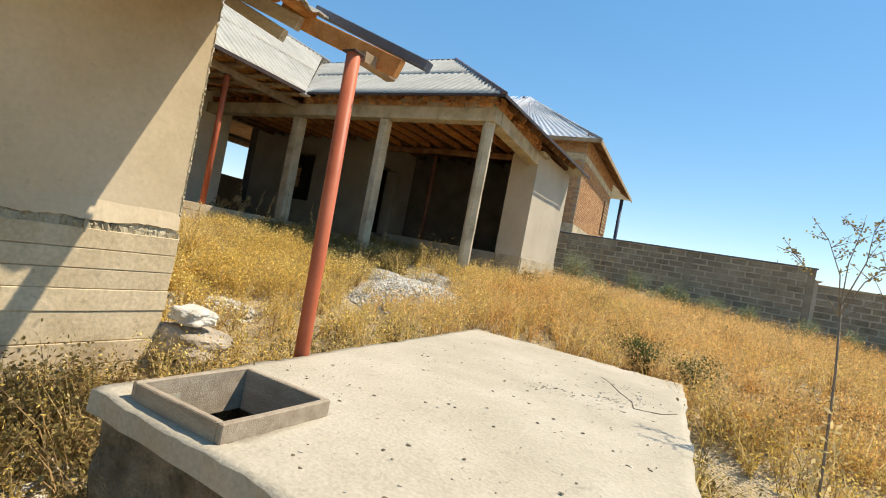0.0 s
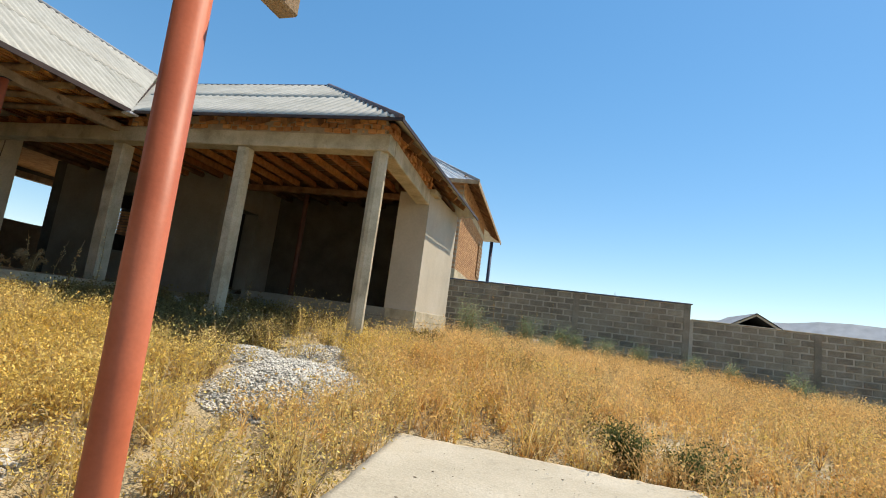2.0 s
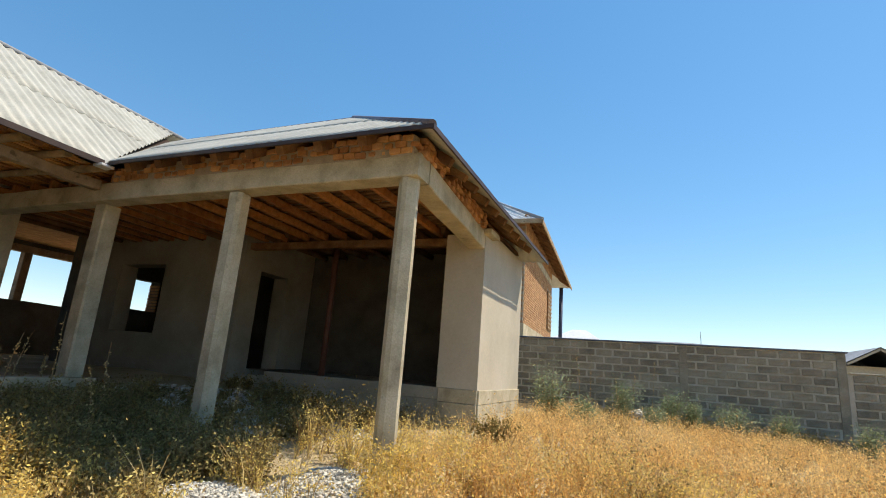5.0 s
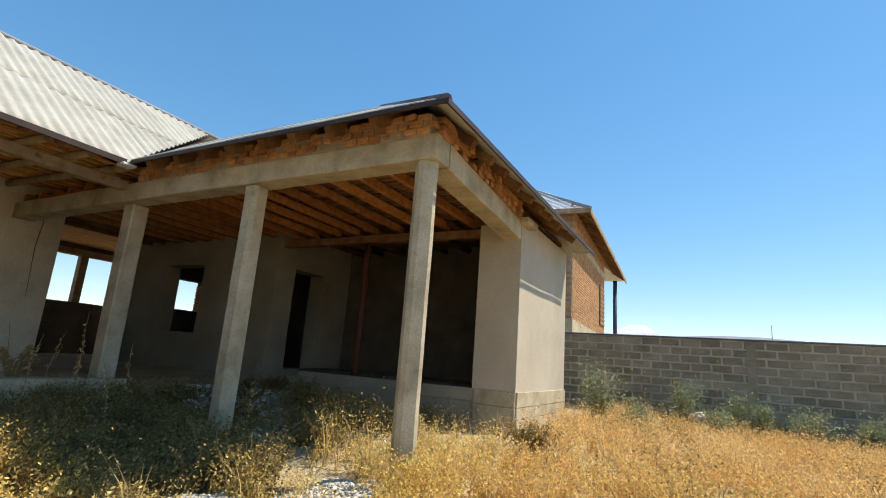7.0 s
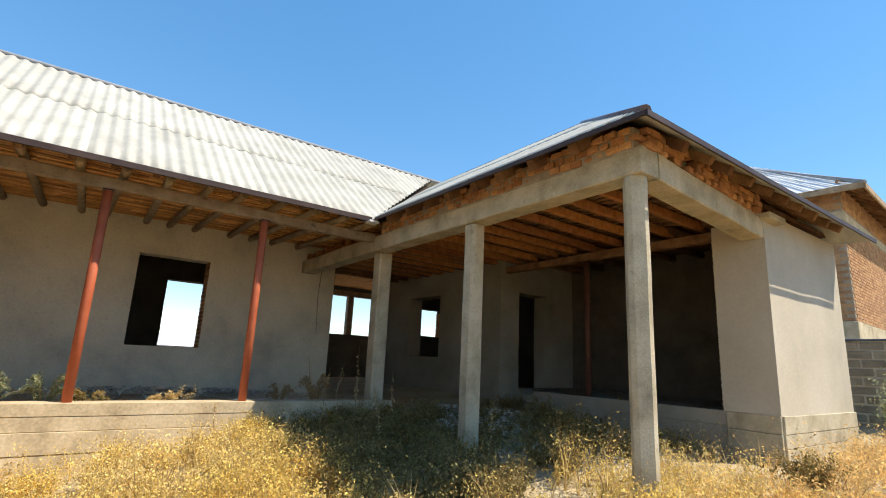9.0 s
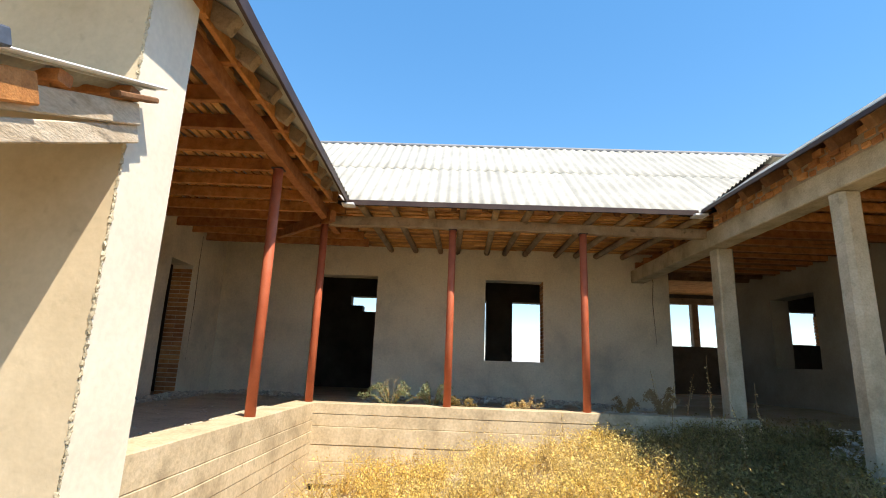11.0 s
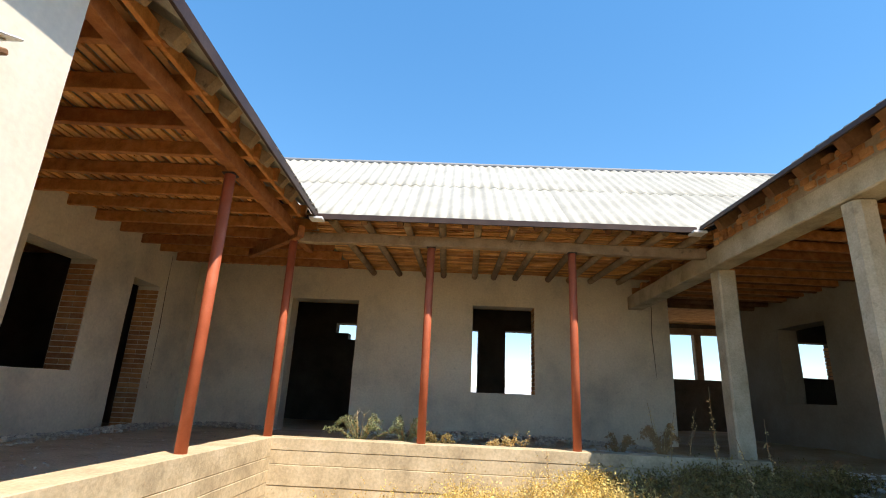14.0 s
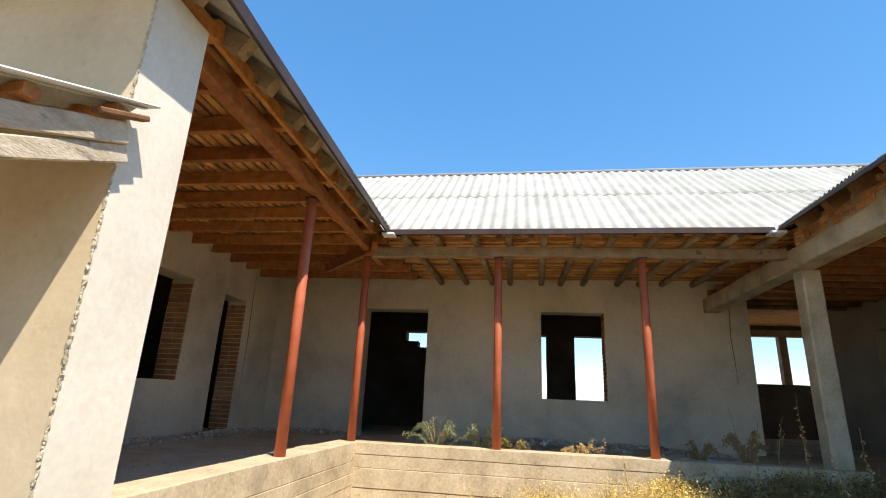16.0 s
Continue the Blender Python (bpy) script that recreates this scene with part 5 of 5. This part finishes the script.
bush("green_shrub", 0.27, 5.7, ground(0.27, 5.7), 0.4, 0.27, 900, 0.010, DARKGREEN, "low green wild shrub beside slab", 22)
for k, (x, y, h, w) in enumerate(((-2.75, 12.6, 1.0, 0.42), (-2.1, 12.2, 0.6, 0.4), (-1.62, 14.5, 0.8, 0.35), (-0.87, 14.6, 0.75, 0.3), (-0.5, 14.6, 0.75, 0.25), (0.2, 14.5, 0.65, 0.45), (0.97, 14.5, 0.65, 0.3), (-3.0, 9.75, 0.36, 0.4), (2.12, 14.5, 0.65, 0.3), (3.1, 14.6, 0.6, 0.3), (4.4, 14.5, 0.6, 0.4), (-1.1, 13.9, 0.5, 0.35))):
    bush("green_shrub", x, y, ground(x, y), h * (1.1 if y > 14 else 1.0), w, 560, 0.018, GREEN if k != 7 else OLIVE, "feathery grey-green shrub near boundary wall" if k != 7 else "olive shrub with dry flower heads", 30 + k)


def straggly(x, y, z, h, w, branches, leafmat, label, seed, bare=0, leafy=16, size=0.017):
    """Arching leafy branches from one root, some bare twigs."""
    r = random.Random(seed)
    ob = holder("veranda_shrub", label, "shrub", (x, y, z))
    leaves = bmesh.new()
    for k in range(branches + bare):
        a = r.uniform(-1.2, 1.2) + (math.pi / 2 if k % 2 else -math.pi / 2)
        dry = k >= branches
        reach = w * r.uniform(0.35, 1.0) * (0.5 if dry else 1.0)
        top = h * r.uniform(0.55, 1.0) * (1.15 if dry else 1.0)
        pts, n = [], 7
        for i in range(n + 1):
            f = i / n
            lift = top * (f if dry else math.sin(f * 2.1) / 1.0 * 0.95)
            pts.append(Vector((x + math.cos(a) * reach * f * 0.6 + r.uniform(-0.006, 0.006), y + math.sin(a) * reach * f + r.uniform(-0.006, 0.006), z + lift)))
        part("bare_twig" if dry else "branch", tube(pts, [0.006 * (1 - 0.75 * i / n) for i in range(n + 1)], 5), STRAW if dry else STALK, ob)
        if dry:
            for _ in range(4):
                c = pts[r.randrange(3, n)]
                part("bare_twig", tube([c, c + Vector((r.uniform(-0.05, 0.05), r.uniform(-0.07, 0.07), r.uniform(0.03, 0.1)))], [0.003, 0.001], 4), STRAW, ob)
            continue
        for i in range(1, n + 1):
            for _ in range(leafy):
                c = pts[i].lerp(pts[i - 1], r.random()) + Vector([r.gauss(0, 0.014) for _ in range(3)])
                v = Vector([r.uniform(-1, 1) for _ in range(3)]).normalized() * size * r.uniform(0.6, 1.4)
                u = v.cross(Vector([r.uniform(-1, 1) for _ in range(3)])).normalized() * size * 0.4
                q = [leaves.verts.new(p) for p in (c - v, c - u, c + v, c + u)]
                leaves.faces.new(q)
    part("leaves", leaves, leafmat, ob)
    return ob


straggly(-8.05, 3.36, SUNK, 0.45, 0.55, 16, GREEN, "grey-green straggly shrub with bare twigs on veranda edge", 50, bare=10, leafy=15)
straggly(-8.04, 3.92, SUNK, 0.44, 0.32, 16, GREEN, "small leafy green shrub beside red post", 51, leafy=17)
straggly(-8.04, 4.3, SUNK, 0.27, 0.3, 9, OLIVE, "low drying weed tuft behind plinth rim", 52)
straggly(-8.06, 5.05, SUNK, 0.25, 0.3, 8, STRAW, "low yellow weed tuft behind plinth rim", 54)
straggly(-8.1, 6.5, SUNK, 0.36, 0.25, 8, STALK, "withered brown weed behind plinth rim", 55, bare=2)
straggly(-8.1, 7.0, SUNK, 0.5, 0.28, 14, STALK, "dry brown dock plant behind plinth rim", 53, leafy=22, bare=2)


def stalk(x, y, z, h, lean, seed, label):
    r = random.Random(seed)
    pts, rad = [], []
    for i in range(7):
        f = i / 6
        pts.append((x + lean[0] * f * f + r.uniform(-0.01, 0.01), y + lean[1] * f * f + r.uniform(-0.01, 0.01), z + h * f))
        rad.append(0.006 * (1 - 0.7 * f))
    ob = thing("dry_stalk", tube(pts, rad, 6), STALK, label, "plant", "tall dry weed stalks")
    bm = bmesh.new()
    for i in range(34):
        f = r.uniform(0.4, 1.0)
        c = Vector(pts[int(f * 6)]) + Vector((r.gauss(0, 0.014), r.gauss(0, 0.014), r.uniform(-0.07, 0.07)))
        b = bmesh.new()
        bmesh.ops.create_icosphere(b, subdivisions=1, radius=r.uniform(0.004, 0.01))
        bmesh.ops.translate(b, vec=c, verts=b.verts[:])
        merge(bm, b)
    tagged(part("seed_spike", bm, STRAW, ob, "clustered dry seed heads"), kind="stuff")
    return ob


for k, (x, y, h) in enumerate(((-2.4, 13.6, 1.45), (-2.25, 13.9, 1.2), (-1.75, 14.3, 1.0), (-1.5, 14.5, 1.15), (-1.15, 14.7, 1.5), (-6.9, 6.6, 0.9), (-7.0, 7.1, 1.1), (-6.6, 7.4, 0.8), (-7.2, 5.5, 0.6), (-6.0, 6.9, 0.75), (-4.9, 7.5, 0.7), (-8.06, 6.94, 0.72), (-8.06, 7.31, 0.68), (-8.05, 5.2, 0.34), (-8.05, 5.32, 0.3), (-8.05, 7.62, 0.42))):
    z = SUNK if x < -7.7 else ground(x, y) - 0.02
    stalk(x, y, z, h, (random.uniform(-0.12, 0.12), random.uniform(-0.12, 0.12)), 60 + k, "tall bare dry weed stalk with seed heads")


def sapling(x, y):
    z = ground(x, y) - 0.02
    r = random.Random(77)
    ob = holder("sapling", "thin bare young tree with sparse dry leaves", "tree", (x, y, z))
    top = (x - 0.03, y, z + 1.42)
    part("trunk", tube([(x + 0.03, y, z), (x + 0.02, y, z + 0.5), (x, y, z + 1.0), top], [0.009, 0.007, 0.006, 0.005], 8), BARK, ob)
    leaves = bmesh.new()
    tips = []
    for dx, dy, dz, s in ((-0.26, 0.05, 0.34, 1.0), (-0.12, -0.08, 0.42, 1.0), (0.1, 0.06, 0.5, 1.0), (0.2, -0.05, 0.36, 1.0), (0.26, 0.05, 0.22, 0.96), (0.04, 0.0, 0.52, 1.0)):
        a = Vector(top) * 1.0 - Vector((0, 0, 0.08 * (1 - s) * 25 + r.uniform(0, 0.12)))
        b = a + Vector((dx, dy, dz))
        mid = a.lerp(b, 0.5) + Vector((r.uniform(-0.03, 0.03), r.uniform(-0.03, 0.03), 0.02))
        part("branch", tube([a, mid, b], [0.004, 0.003, 0.0015], 6), BARK, ob)
        for _ in range(7):
            c = mid.lerp(b, r.random())
            d = c + Vector((r.uniform(-0.1, 0.1), r.uniform(-0.1, 0.1), r.uniform(0.02, 0.14)))
            part("twig", tube([c, d], [0.0025, 0.0012], 4), BARK, ob)
            tips.append((c, d))
    for c, d in tips:
        for _ in range(9):
            p = c.lerp(d, r.random()) + Vector([r.uniform(-0.02, 0.02) for _ in range(3)])
            v = Vector([r.uniform(-1, 1) for _ in range(3)]).normalized() * 0.011
            w = v.cross(Vector([r.uniform(-1, 1) for _ in range(3)])).normalized() * 0.006
            leaves.faces.new([leaves.verts.new(q) for q in (p - v, p - w, p + v, p + w)])
    part("leaves", leaves, OLIVE, ob, "tiny dry olive leaves")
    low = bmesh.new()
    for _ in range(26):
        p = Vector((x, y, z + r.uniform(0.3, 0.8))) + Vector([r.uniform(-0.07, 0.07) for _ in range(3)])
        v = Vector([r.uniform(-1, 1) for _ in range(3)]).normalized() * 0.035
        w = v.cross(Vector([r.uniform(-1, 1) for _ in range(3)])).normalized() * 0.011
        low.faces.new([low.verts.new(q) for q in (p - v, p - w, p + v, p + w)])
    part("curled_leaves", low, STRAW, ob, "curled withered lower leaves")
    return ob


sapling(1.03, 3.8)


# ---- bricks ----
BR = mesh_of(box(-0.06, 0.06, -0.12, 0.06, 0.004, 0.066, bevel=0.006), "brick", BRICK)


BRS = mesh_of(box(-0.04, 0.05, -0.11, 0.06, 0.004, 0.06, bevel=0.012, cuts=1, rough=0.01), "broken_brick", BRICK)


def courses(name, p, q, z0, rows, label, seed, ragged=True, thick=True):
    ob = holder(name, label, "brickwork", kind="structure")
    rng = random.Random(seed)
    p, q = Vector(p), Vector(q)
    d = (q - p)
    ang = math.degrees(math.atan2(d.y, d.x))
    n = int(d.length / 0.13)
    for r in range(rows):
        for i in range(n):
            if ragged and r == rows - 1 and rng.random() < 0.3:
                continue
            c = p + d.normalized() * (0.065 + 0.13 * i + (0.06 if r % 2 else 0))
            if rng.random() < 0.07:
                continue
            out = rng.uniform(-0.018, 0.012)
            nx, ny = math.sin(radians(ang)), -math.cos(radians(ang))
            shared("brick", BR if rng.random() < 0.7 else BRS, ob, pose(c.x + nx * out, c.y + ny * out, z0 + r * 0.072 + rng.uniform(-0.006, 0.006), rng.uniform(-5, 5), rng.uniform(-4, 4), ang + rng.uniform(-8, 8)))
    return ob


courses("brick_course_front", (-7.6, 7.72, 0), (-3.26, 7.72, 0), 3.225, 3, "uneven orange brick courses on the ring beam", 1)
courses("brick_course_side", (-3.34, 7.7, 0), (-3.5, 10.4, 0), 3.235, 3, "uneven orange brick courses on side beam", 2)
thing("brick_backing", box(-7.6, -3.3, 7.625, 7.86, 3.21, 3.42), MORTAR, "rough mortar backing behind bricks", "mortar", kind="structure")
thing("brick_backing", box(-3.62, -3.42, 7.9, 10.4, 3.22, 3.44), MORTAR, "rough mortar backing behind side bricks", "mortar", kind="structure")

JB = mesh_of(box(-0.005, 0.012, -0.17, 0.17, 0.005, 0.066, bevel=0.004), "jamb_brick", BRICK)
JH = mesh_of(box(-0.005, 0.012, -0.083, 0.083, 0.005, 0.066, bevel=0.004), "jamb_brick_half", BRICK)


def reveal(name, x, y, z0, z1, facing, label, ang0=0.0):
    """Bare bricks lining an opening's side; facing: turn about z of the side's outward normal (+x is 0)."""
    ob = holder(name, label, "brickwork", (x, y, z0), kind="structure")
    rng = random.Random(hash_of(name) + int(x * 10))
    z, r = z0, 0
    tang = Vector((-math.sin(radians(facing)), math.cos(radians(facing)), 0))
    while z + 0.07 < z1:
        if r % 2:
            for s in (-0.0875, 0.0875):
                shared("brick", JH, ob, pose(x + tang.x * s, y + tang.y * s, z, 0, 0, facing + rng.uniform(-1.5, 1.5)))
        else:
            shared("brick", JB, ob, pose(x, y, z, 0, 0, facing + rng.uniform(-1, 1)))
        z, r = z + 0.074, r + 1
    return ob


RL = "bare orange brick lining the side of opening"
reveal("window_reveal", -8.11, -0.6, WINL[2], WINL[3], 0, RL)
reveal("door_reveal", -9.66, -0.6, DOORL[2], DOORL[3], 0, RL)
reveal("window_reveal", -11.02, 5.92, WIN1[2], WIN1[3], -90, RL)
reveal("window_reveal", -12.55, 12.4, 2.0, 2.73, -90, RL)

# neighbour's bricks on the two faces in view
NBR = mesh_of(box(-0.118, 0.118, -0.01, 0.012, 0.005, 0.07, bevel=0.004), "brick", PALE_BRICK)
rng = random.Random(44)
far_b = bmesh.new()
cnt = 0
for r in range(42):
    z = 2.76 + r * 0.075
    for i in range(28):
        y = 0.14 + i * 0.255 + (0.12 if r % 2 else 0)
        if y > 7.1 or 5.5 < y < 6.9 and 3.0 < z < 4.7 or 5.0 < z < 5.25:
            continue
        if i < 7 and cnt < 250:
            shared("brick", NBR, nb_wall, NB @ pose(0.004, y, z, 0, 0, 90))
            cnt += 1
        else:
            add_box(far_b, -0.01, 0.012, y - 0.118, y + 0.118, z + 0.005, z + 0.07, NB)
    for i in range(6):
        x = -0.14 - i * 0.255 - (0.12 if r % 2 else 0)
        if not 5.0 < z < 5.25:
            add_box(far_b, x - 0.118, x + 0.118, -0.012, 0.01, z + 0.005, z + 0.07, NB)
FARB = material("buff_fired_brick_rest", (0.42, 0.24, 0.12), (0.34, 0.18, 0.085), (0.48, 0.30, 0.16), 6.0, 90, 0.95, 0.4, per="island", spread=0.2)
tagged(part("brick_field", far_b, FARB, nb, "weathered buff brick courses"), kind="stuff")
